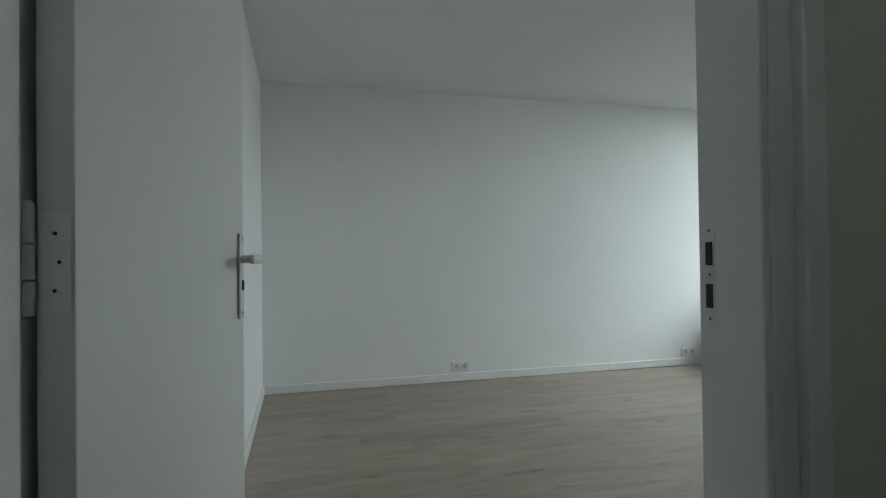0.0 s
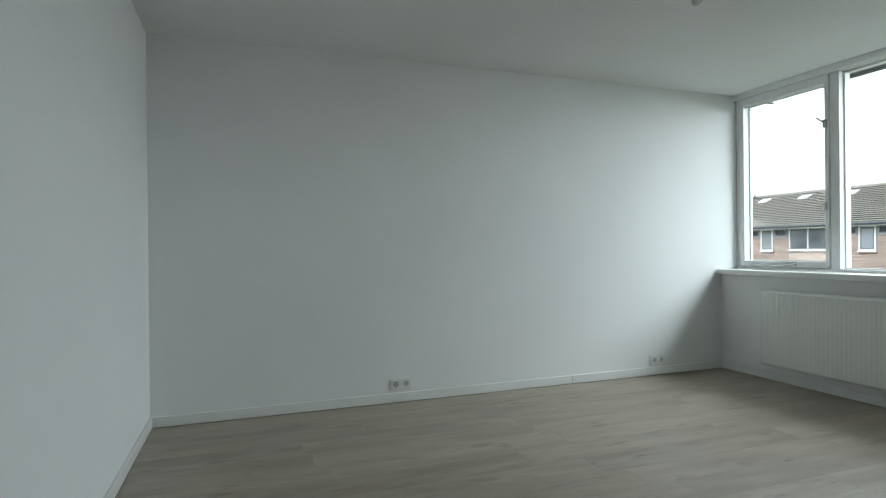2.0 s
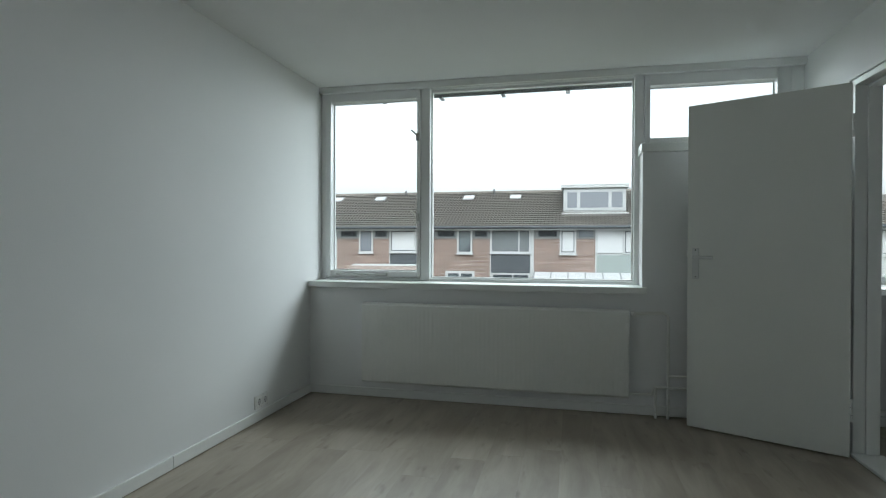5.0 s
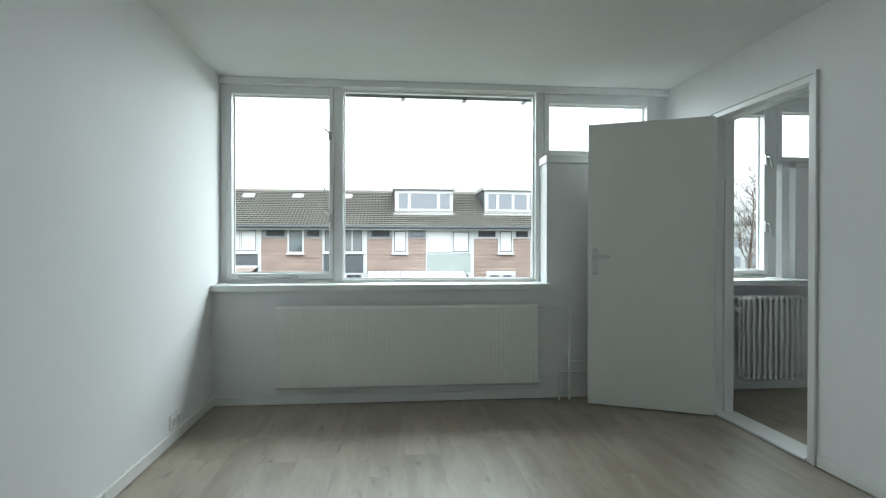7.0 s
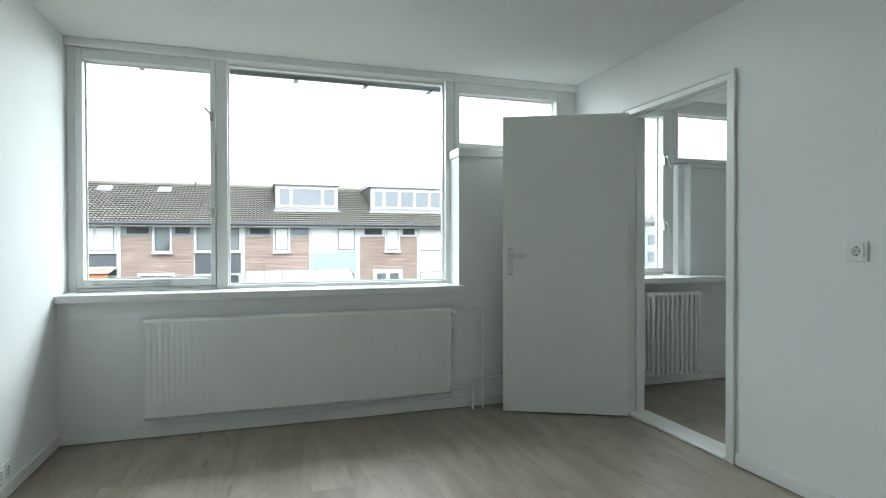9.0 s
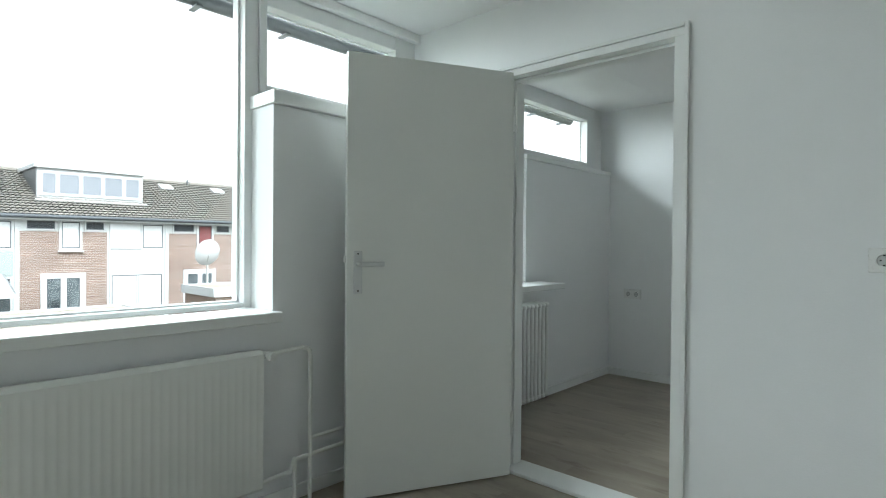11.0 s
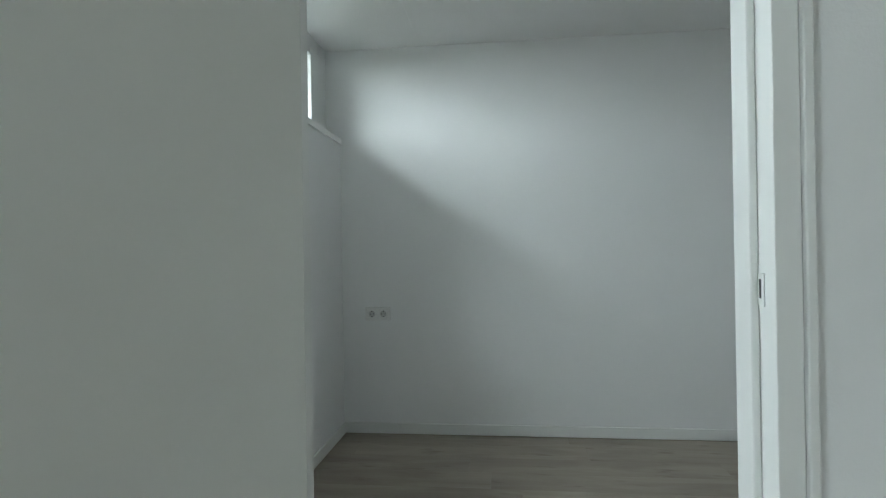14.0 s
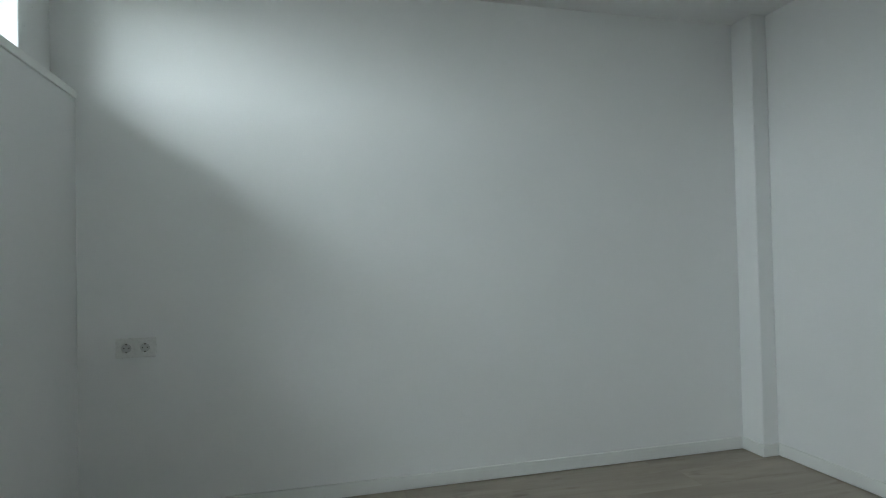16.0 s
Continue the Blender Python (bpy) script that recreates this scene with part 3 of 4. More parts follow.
# ---- sockets ----
def wall_socket(at, axis, label, gangs=2):
    """A flush socket; at: the middle of its back; axis: 'x+' faces +x, 'x-' faces -x."""
    s = 1 if axis == "x+" else -1
    t = thing("wall_socket", at, label, "socket", "sockets on the walls", rz=0 if s > 0 else 180)
    half = 0.078 if gangs == 2 else 0.043
    part("cover_plate", boxes((0.0, 0.010, -half, half, -0.041, 0.041), bevel=0.003, seg=2), PLATE, t, local=True)
    for k in ((-0.036, 0.036) if gangs == 2 else (0.0,)):
        # square insert with a round well cut back into it
        bm = bmesh.new()
        n = 32
        ring = []
        for i in range(n):
            ang = 2 * math.pi * (i + 0.5) / n
            cy, cz = math.cos(ang), math.sin(ang)
            f = 0.028 / max(abs(cy), abs(cz))
            ring.append([bm.verts.new((0.0101, k + cy * f, cz * f)), bm.verts.new((0.0135, k + cy * f, cz * f)),
                         bm.verts.new((0.0135, k + cy * 0.0205, cz * 0.0205)), bm.verts.new((0.0103, k + cy * 0.0185, cz * 0.0185))])
        for i in range(n):
            p, q = ring[i], ring[(i + 1) % n]
            for j in range(3):
                bm.faces.new((p[j], q[j], q[j + 1], p[j + 1]))
        ins = part("insert", bm, PLATE, t, local=True)
        # disc at the bottom of the well, its shade given by the grey
        bm = tube(bmesh.new(), (0.0100, k, 0), (0.0106, k, 0), 0.0190, 28)
        part("recess", bm, WELL_SHADE, ins, local=True)
        # pin holes are not cut; black discs give their shade
        for kk in (-0.0095, 0.0095):
            part("pin_hole", tube(bmesh.new(), (0.0106, k + kk, 0), (0.0111, k + kk, 0), 0.0028, 10), DARK, ins, local=True)
        for zz in (-0.0165, 0.0165):
            part("earth_clip", boxes((0.0106, 0.0128, k - 0.003, k + 0.003, zz - 0.0025, zz + 0.0025)), DARK, ins, local=True)
    return t


wall_socket((0, 1.570, 0.126), "x+", "white double wall socket low above the skirting")
wall_socket((0, 3.788, 0.126), "x+", "white double wall socket low near the window corner")
wall_socket((X2, 4.367, 0.738), "x-", "white double wall socket at counter height in the small room")
wall_socket((WX, 2.466, 1.127), "x-", "white single wall socket at switch height beside the doorway", 1)


# ---- radiators and pipes ----
rad = thing("panel_radiator", (1.40, 4.44, 0.12), "long white ribbed panel radiator under the window sill", "radiator")
n_rib = 60
x0, x1, z0, z1, yf = 0.458, 2.352, 0.124, 0.716, 4.405
bm = bmesh.new()
cols = []
n_col = n_rib * 6
for i in range(n_col + 1):
    u = i / n_col
    x = x0 + (x1 - x0) * u
    wave = 0.5 - 0.5 * math.cos(2 * math.pi * n_rib * u)
    deep = 0.0019 * min(1.0, 1.6 * wave)
    zs = (z0, z0 + 0.016, z0 + 0.030, z1 - 0.030, z1 - 0.016, z1)
    ds = (0.017, 0.0015, 0.0 + deep, 0.0 + deep, 0.0015, 0.017)
    cols.append([bm.verts.new((x, yf + d, z)) for z, d in zip(zs, ds)])
for ca, cb in zip(cols, cols[1:]):
    for j in range(5):
        bm.faces.new((ca[j], cb[j], cb[j + 1], ca[j + 1]))
part("front_panel", bm, RADI, rad, round_=True)
part("back_panel", boxes((x0 + 0.01, x1 - 0.01, yf + 0.048, yf + 0.058, z0 + 0.005, z1 - 0.005), bevel=0.003), RADI, rad)
part("side_cover", boxes((x0, x0 + 0.012, yf + 0.0175, yf + 0.0475, z0, z1), bevel=0.002), RADI, rad)
part("side_cover", boxes((x1 - 0.012, x1, yf + 0.0175, yf + 0.0475, z0, z1), bevel=0.002), RADI, rad)
part("top_grille", boxes((x0 + 0.012, x1 - 0.012, yf + 0.0175, yf + 0.0475, z1 - 0.008, z1 - 0.001)), RADI, rad)
for x in (0.75, 2.05):
    part("wall_bracket", boxes((x - 0.015, x + 0.015, yf + 0.058, YF, 0.25, 0.62)), RADI, rad)
pipe_y = 4.435
hp = thing("heating_pipes", (2.55, pipe_y, 0), "white painted heating pipes beside the radiator", "pipe")
part("flow_pipe", piped([(2.362, pipe_y, 0.690), (2.560, pipe_y, 0.699), (2.585, pipe_y, 0.692), (2.597, pipe_y, 0.676), (2.600, pipe_y, 0.650), (2.600, pipe_y, 0.0)], 0.0095), RADI, hp, round_=True)
part("flow_branch", piped([(2.600, pipe_y, 0.282), (3.466, pipe_y, 0.295)], 0.0085), RADI, hp, round_=True)
part("return_pipe", piped([(2.352, pipe_y, 0.150), (2.500, pipe_y, 0.158), (2.520, pipe_y, 0.205), (3.466, pipe_y, 0.222)], 0.0095), RADI, hp, round_=True)
part("return_drop", piped([(2.520, pipe_y, 0.205), (2.522, pipe_y, 0.0)], 0.0095), RADI, hp, round_=True)
bm = tube(bmesh.new(), (2.362, pipe_y, 0.690), (2.395, pipe_y, 0.692), 0.016, 14)
tube(bm, (2.378, pipe_y, 0.691), (2.378, pipe_y - 0.040, 0.691), 0.014, 14)
tube(bm, (2.378, pipe_y - 0.036, 0.691), (2.378, pipe_y - 0.066, 0.691), 0.020, 16, 0.017)
part("radiator_valve", bm, PLATE, hp, "white plastic radiator valve", round_=True)

rad2 = thing("column_radiator", (4.13, 4.365, 0.130), "old white painted column radiator under the sill", "radiator")
bm = bmesh.new()
for yy in (-0.051, 0.0, 0.051):
    tube(bm, (0, yy, 0.030), (0, yy, 0.630), 0.0128, 10)
for zz in (0.025, 0.630):
    tube(bm, (0, -0.051, zz), (0, 0.051, zz), 0.0178, 12)
    ball(bm, (0, -0.051, zz), 0.0178, 12)
    ball(bm, (0, 0.051, zz), 0.0178, 12)
    tube(bm, (-0.023, 0, zz), (0.023, 0, zz), 0.0130, 12)
sec_me = mesh_of("section", bm, RADI, True)
n_sec = 11
for i in range(n_sec):
    o = new("section", sec_me)
    o.parent = rad2
    o.location = (3.945 + i * 0.0440 - 4.13, 0.0, 0.0)
part("bleed_valve", tube(bmesh.new(), (4.403, 4.365, 0.770), (4.421, 4.365, 0.770), 0.008, 10), RADI, rad2)
for x in (4.011, 4.319):
    part("wall_bracket", boxes((x - 0.01, x + 0.01, 4.40, YF2, 0.70, 0.715)), RADI, rad2)
hp2 = thing("heating_pipes", (3.81, 4.365, 0), "white painted heating pipes beside the column radiator", "pipe")
part("flow_pipe", piped([(3.923, 4.365, 0.770), (3.875, 4.365, 0.772), (3.850, 4.365, 0.745), (3.850, 4.365, 0.0)], 0.0095), RADI, hp2, round_=True)
part("return_pipe", piped([(3.923, 4.365, 0.158), (3.720, 4.365, 0.158), (3.705, 4.365, 0.14), (3.705, 4.365, 0.0)], 0.0095), RADI, hp2, round_=True)
bm = tube(bmesh.new(), (3.875, 4.365, 0.670), (3.875, 4.335, 0.670), 0.013, 12)
tube(bm, (3.875, 4.35, 0.670), (3.875, 4.318, 0.670), 0.020, 14)
tube(bm, (3.850, 4.365, 0.670), (3.882, 4.365, 0.670), 0.014, 12)
part("radiator_valve", bm, PLATE, hp2, "white radiator valve", round_=True)

# ---- ceiling lamp point ----
lamp = thing("pendant_bulb", (1.74, 2.54, H), "bare bulb in a lampholder hanging from the ceiling", "lamp")
part("ceiling_rose", tube(bmesh.new(), (1.74, 2.54, H - 0.022), (1.74, 2.54, H - 0.001), 0.024, 20, 0.038), PLATE, lamp, round_=True)
part("cord", tube(bmesh.new(), (1.74, 2.54, H - 0.09), (1.74, 2.54, H - 0.02), 0.0032, 8), DARK, lamp)
bm = tube(bmesh.new(), (1.74, 2.54, H - 0.150), (1.74, 2.54, H - 0.095), 0.0185, 18)
tube(bm, (1.74, 2.54, H - 0.095), (1.74, 2.54, H - 0.078), 0.0185, 18, 0.007)
part("lampholder", bm, GREY_OUT, lamp, "grey plastic lampholder", round_=True)
bm = ball(bmesh.new(), (1.74, 2.54, H - 0.190), 0.0285, 20)
tube(bm, (1.74, 2.54, H - 0.178), (1.74, 2.54, H - 0.150), 0.026, 18, 0.014)
part("bulb", bm, PLATE, lamp, "unlit frosted white bulb", round_=True)

# ---- outside: eaves of this house ----
eave = tagged(new("eaves"), "grey boarded eaves with a dark gutter on brackets", "eaves", kind="structure")
eave.location = (2.8, 5.1, 2.5)
bm = bmesh.new()
for i in range(4):
    y = 4.955 + i * 0.105
    box(bm, -0.6, 6.6, y, y + 0.101, 2.568 - i * 0.008, 2.586 - i * 0.008, bevel=0.003)
part("soffit", bm, SOFFIT, eave)
bm = bmesh.new()
tube(bm, (-0.6, 5.435, 2.538), (6.6, 5.435, 2.538), 0.052, 16)
part("gutter", bm, ZINC, eave, "dark zinc gutter", round_=True)
for i in range(13):
    x = -0.3 + i * 0.56
    part("gutter_bracket", boxes((x - 0.018, x + 0.018, 5.380, 5.492, 2.470, 2.485), bevel=0.004), ZINC, eave)

# ---- outside: ground ----
GZ = -2.75
structure("ground", boxes((-400, 400, -300, 900, GZ - 0.2, GZ)), GRASS, "gardens and lawn between the houses", "ground")
structure("lower_storey", boxes((-0.2, X2 + 0.15, -1.0, 4.85, GZ, -0.201)), BRICK2, "plain brick storey below the rooms", "wall")

# ---- outside: terrace of houses ----
HY = 28.0
EAVE_Z, RIDGE_Y, RIDGE_Z = 2.08, 32.5, 4.21
SLOPE = (RIDGE_Z - EAVE_Z) / (RIDGE_Y - (HY - 0.4))


def tiled_roof(x0, x1):
    """Pantiles in courses: waves across, a step at each course."""
    courses, wave = 19, (x1 - x0) / 30
    nx = 30 * 5
    xs = np.linspace(x0, x1, nx + 1)
    prof = 0.042 * np.abs(np.sin(np.pi * (xs - x0) / wave)) ** 0.7
    verts, faces = [], []
    y_a, length = HY - 0.4, RIDGE_Y - HY + 0.4
    for c in range(courses):
        for e, lift in ((c, 0.050), (c + 1.06, 0.0)):
            y = y_a + length * e / courses
            z = EAVE_Z + SLOPE * (y - y_a) + lift
            verts += [(x, y, z + p) for x, p in zip(xs, prof)]
        b = c * 2 * (nx + 1)
        faces += [(b + i, b + i + 1, b + nx + 2 + i, b + nx + 1 + i) for i in range(nx)]
    me = bpy.data.meshes.new("roof_tiles")
    me.from_pydata(verts, [], faces)
    bm = bmesh.new()
    bm.from_mesh(me)
    bpy.data.meshes.remove(me)
    return bm


def far_window(parent, x0, x1, z0, z1, bars=(), pane=PANE_OUT, frame_w=0.07, y=HY, mat=WHITE_OUT, sill=True):
    w = boxes((x0, x0 + frame_w, y - 0.05, y - 0.002, z0, z1), (x1 - frame_w, x1, y - 0.05, y - 0.002, z0, z1),
              (x0 + frame_w, x1 - frame_w, y - 0.05, y - 0.002, z0, z0 + frame_w), (x0 + frame_w, x1 - frame_w, y - 0.05, y - 0.002, z1 - frame_w, z1))
    for b in bars:
        box(w, b - frame_w / 2, b + frame_w / 2, y - 0.05, y - 0.002, z0 + frame_w, z1 - frame_w)
    win_ob = part("window", w, mat, parent)
    g = frame_w + 0.042
    part("rebate", boxes((x0 + frame_w, x1 - frame_w, y - 0.016, y - 0.003, z0 + frame_w, z1 - frame_w)), DARK_OUT, win_ob, "dark glazing gap")
    stops = [x0 + g, *bars, x1 - g]
    for i, (a, b) in enumerate(zip(stops, stops[1:])):
        part("pane", boxes((a + (g / 2 if i else 0), b - (g / 2 if i < len(bars) else 0), y - 0.030, y - 0.017, z0 + g, z1 - g)), pane, win_ob)
    if sill:
        part("sill", boxes((x0 - 0.05, x1 + 0.05, y - 0.13, y - 0.052, z0 - 0.06, z0)), WHITE_OUT, win_ob)
    return win_ob


def dormer(parent, x0, x1, bars):
    yd = 29.35
    z0, z1 = 2.82, 4.10
    body = boxes((x0, x1, yd + 0.05, 32.3, z0, z1))
    d = part("dormer", body, WHITE_OUT, parent, "flat-roofed white dormer")
    part("dormer_fascia", boxes((x0 - 0.12, x1 + 0.12, yd - 0.10, 32.4, z1, z1 + 0.16)), WHITE_OUT, d)
    part("apron", boxes((x0 - 0.1, x1 + 0.1, yd - 0.25, yd + 0.05, z0 - 0.10, z0 + 0.01)), WHITE_OUT, d)
    edges = [x0 + 0.12, *bars, x1 - 0.12]
    for a, b in zip(edges, edges[1:]):
        part("dormer_window", boxes((a + 0.05, b - 0.05, yd + 0.02, yd + 0.049, z0 + 0.28, z1 - 0.22)), PANE_PALE, d)
        part("dormer_mullion", boxes((a - 0.075, a + 0.075, yd - 0.005, yd + 0.048, z0 + 0.275, z1 - 0.215)), WHITE_OUT, d)
    part("dormer_frame", boxes((x0 + 0.02, x1 - 0.02, yd + 0.0, yd + 0.03, z0 + 0.16, z0 + 0.27), (x0 + 0.02, x1 - 0.02, yd, yd + 0.03, z1 - 0.21, z1 - 0.10)), WHITE_OUT, d)
    part("cheek", boxes((x0 - 0.03, x0, yd + 0.05, 32.3, z0 - 0.1, z1)), ZINC, d)
    return d


# west edges of the plots
PLOTS = {-5: -26.2, -4: -20.9, -3: -15.6, -2: -10.25, -1: -4.95, 0: 0.15, 1: 5.50, 2: 10.85, 3: 16.2}


def terraced_house(k, panel_mat, pane_big, bars, pane_tall=PANE_OUT, band=GREY_OUT, full_white=False, dorm=None, low="window"):
    x, e = PLOTS[k], PLOTS[k + 1] - PLOTS[k]
    h = thing("terraced_house", (x + e / 2, HY + 4.5, GZ), "brick terraced house with a tiled roof and panelled front", "house", "terraced houses across the gardens")
    bw = 2.97
    part("brick_wall", boxes((x, x + bw, HY, HY + 0.25, GZ, 1.50)), BRICK, h)
    part("upper_band", boxes((x, x + bw, HY + 0.01, HY + 0.25, 1.50, EAVE_Z - 0.04)), band, h, "boarded strip under the eaves")
    part("panel", boxes((x + bw, x + e, HY + 0.02, HY + 0.25, GZ, EAVE_Z - 0.04)), WHITE_OUT, h)
    part("body", boxes((x, x + e, HY + 0.25, HY + 9.0, GZ, EAVE_Z - 0.05)), BRICK2, h)
    part("party_strip", boxes((x + e - 0.09, x + e + 0.05, HY - 0.03, HY + 0.02, GZ, EAVE_Z - 0.04)), WHITE_OUT, h)
    # tall window in the brick with two lights beside it
    far_window(h, x + 1.30, x + 2.08, 0.76, 1.97, pane=pane_tall, frame_w=0.085)
    far_window(h, x + 0.22, x + 1.22, 1.54, 1.95, pane=PANE_DARK, sill=False, frame_w=0.05, mat=band)
    far_window(h, x + 2.16, x + 2.90, 1.54, 1.95, pane=PANE_PALE if k == 0 else PANE_DARK, sill=False, frame_w=0.05, mat=band)
    # wide window over its panel
    if full_white:
        far_window(h, x + bw + 1.30, x + e - 0.12, 0.78, 1.93, pane=BLIND, sill=False, y=HY + 0.02)
        part("shutter", boxes((x + bw + 0.10, x + bw + 1.25, HY - 0.04, HY + 0.019, 0.82, 1.92), bevel=0.01), BLIND, h)
    else:
        far_window(h, x + bw + 0.05, x + e - 0.12, 0.80, 1.97, bars=[x + bw + f for f in bars], pane=pane_big, y=HY + 0.02)
    part("spandrel", boxes((x + bw + 0.06, x + e - 0.13, HY - 0.02, HY + 0.019, -0.20, 0.72)), panel_mat, h, "flat panel below the window")
    # ground floor
    far_window(h, x + bw + 0.1, x + e - 0.15, -2.3, -0.22, bars=[x + bw + 1.15], pane=BLIND if k > 0 else PANE_OUT, y=HY + 0.02)
    far_window(h, x + 0.70, x + 2.20, GZ + 0.1, -0.14, bars=[x + 1.45], frame_w=0.20 if k > 0 else 0.12, sill=False)
    # roof
    rf = part("roof", tiled_roof(x, x + e), TILE, h, "grey-brown pantile roof", round_=True)
    part("roof_board", boxes((x, x + e, HY - 0.3, HY, EAVE_Z - 0.03, EAVE_Z - 0.005)), WHITE_OUT, rf)
    back = bmesh.new()
    v = [back.verts.new(p) for p in ((x, RIDGE_Y, RIDGE_Z), (x + e, RIDGE_Y, RIDGE_Z), (x + e, HY + 9.4, EAVE_Z), (x, HY + 9.4, EAVE_Z))]
    back.faces.new(v)
    part("back_slope", back, TILE, rf)
    part("ridge", tube(bmesh.new(), (x, RIDGE_Y, RIDGE_Z + 0.02), (x + e, RIDGE_Y, RIDGE_Z + 0.02), 0.11, 10), TILE, rf)
    part("gutter", tube(bmesh.new(), (x, HY - 0.42, EAVE_Z - 0.02), (x + e, HY - 0.42, EAVE_Z - 0.02), 0.075, 10), DARK_OUT, h, "dark gutter", round_=True)
    part("fascia", boxes((x, x + e, HY - 0.34, HY - 0.30, EAVE_Z - 0.16, EAVE_Z)), WHITE_OUT, h)
    if dorm:
        dormer(h, *dorm)
    lights = () if dorm and dorm[1] - dorm[0] > 4 else (() if dorm else (1.25, 3.9))
    for f in lights:
        yr = 31.55
        zr = EAVE_Z + SLOPE * (yr - HY + 0.4) + 0.05
        bm = boxes((-0.30, 0.30, -0.28, 0.28, 0.0, 0.09), bevel=0.01)
        bmesh.ops.transform(bm, matrix=Matrix.Translation((x + f, yr, zr)) @ Matrix.Rotation(math.atan(SLOPE), 4, "X"), verts=bm.verts)
        part("roof_window", bm, BLIND, rf, "small pale roof window")
    bm = tube(bmesh.new(), (x + 2.6, 32.2, RIDGE_Z - 0.15), (x + 2.6, 32.2, RIDGE_Z + 0.20), 0.05, 10)
    part("vent_pipe", bm, DARK_OUT, rf)
    return h


terraced_house(-5, BEIGE_OUT, CURTAIN, (1.1,))
terraced_house(-4, BEIGE_OUT, PANE_OUT, (1.1,), pane_tall=CURTAIN, band=GREY_OUT)
terraced_house(-3, BEIGE_OUT, PANE_OUT, (1.35,), pane_tall=PANE_PALE)
terraced_house(-2, DARK_OUT, BLIND, (1.4,), pane_tall=PANE_PALE)
terraced_house(-1, DARK_OUT, CURTAIN, (1.45,), pane_tall=PANE_OUT)
terraced_house(0, GREEN_OUT, BLIND, (), pane_tall=BLIND, band=GREY_OUT, full_white=True, dorm=(1.6, 4.65, (2.35, 3.88)))
terraced_house(1, WHITE_OUT, BLIND, (), pane_tall=BLIND, band=WHITE_OUT, full_white=True, dorm=(6.35, 10.3, (7.05, 7.88, 8.70, 9.52)))
end_house = terraced_house(2, WHITE_OUT, BLIND, (1.2,), pane_tall=RED_OUT, band=WHITE_OUT)

# gable wall at the end of the terrace
bm = bmesh.new()
xe = PLOTS[3]
gable = [(HY - 0.3, EAVE_Z - 0.06), (HY + 9.3, EAVE_Z - 0.06), (RIDGE_Y, RIDGE_Z - 0.02)]
fa = bm.faces.new([bm.verts.new((xe - 0.25, py, pz)) for py, pz in gable])
ext = bmesh.ops.extrude_face_region(bm, geom=[fa])
bmesh.ops.translate(bm, vec=(0.24, 0, 0), verts=[v for v in ext["geom"] if isinstance(v, bmesh.types.BMVert)])
part("gable", bm, BRICK, end_house)

# patio canopy, awnings, sheds, dish
cp = thing("patio_canopy", (1.9, 26.8, GZ), "white patio canopy with pale roof panels", "canopy")
n_bar, x0, x1 = 6, 0.25, 5.05
tilt = math.atan2(0.55, 2.2)
for i in range(n_bar):
    w = (x1 - x0) / n_bar
    bm = boxes((x0 + i * w + 0.03, x0 + (i + 1) * w - 0.03, -1.12, 1.12, -0.012, 0.012))
    bmesh.ops.transform(bm, matrix=Matrix.Translation((0, 26.85, -0.40)) @ Matrix.Rotation(tilt, 4, "X"), verts=bm.verts)
    part("roof_panel", bm, BLIND, cp)
for i in range(n_bar + 1):
    x = x0 + i * (x1 - x0) / n_bar
    bm = boxes((x - 0.03, x + 0.03, -1.13, 1.13, -0.03, 0.03))
    bmesh.ops.transform(bm, matrix=Matrix.Translation((0, 26.85, -0.40)) @ Matrix.Rotation(tilt, 4, "X"), verts=bm.verts)
    part("rafter", bm, GREY_OUT, cp)
part("front_beam", boxes((x0 - 0.1, x1 + 0.1, 25.70, 25.82, -0.83, -0.68)), WHITE_OUT, cp)
for x in (x0, (x0 + x1) / 2, x1):
    part("post", boxes((x - 0.05, x + 0.05, 25.71, 25.81, GZ, -0.83)), WHITE_OUT, cp)

aw = thing("awning", (-6.95, 27.4, -0.05), "faded canvas awning with an orange scalloped edge", "awning")
bm = boxes((-9.25, -5.07, -0.66, 0.66, -0.01, 0.01))
bmesh.ops.transform(bm, matrix=Matrix.Translation((0, 27.35, 0.01)) @ Matrix.Rotation(math.atan2(0.16, 1.3), 4, "X"), verts=bm.verts)
part("canvas", bm, BEIGE_OUT, aw)
bm = bmesh.new()
for i in range(22):
    x = -9.25 + i * 4.18 / 22
    box(bm, x, x + 0.183, 26.66, 26.68, -0.28 + 0.02 * (i % 2), -0.14)
part("valance", bm, ORANGE, aw, "orange scalloped valance")
part("cassette", boxes((-9.30, -5.03, 27.85, 28.0, 0.05, 0.17), bevel=0.03), WHITE_OUT, aw)



def shed(x0, x1, y0, y1, top, label, wall=BRICK2):
    s = thing("garden_shed", ((x0 + x1) / 2, (y0 + y1) / 2, GZ), label, "shed", "garden sheds")
    part("wall", boxes((x0 + 0.1, x1 - 0.1, y0 + 0.1, y1 - 0.1, GZ, top - 0.25)), wall, s)
    part("fascia", boxes((x0, x1, y0, y0 + 0.06, top - 0.25, top + 0.04), (x0, x1, y1 - 0.06, y1, top - 0.25, top + 0.04),
                         (x0, x0 + 0.06, y0 + 0.06, y1 - 0.06, top - 0.25, top + 0.04), (x1 - 0.06, x1, y0 + 0.06, y1 - 0.06, top - 0.25, top + 0.04)), WHITE_OUT, s)
    part("roof", boxes((x0 + 0.06, x1 - 0.06, y0 + 0.06, y1 - 0.06, top - 0.24, top)), GRAVEL, s, "gravelled flat roof")
    return s


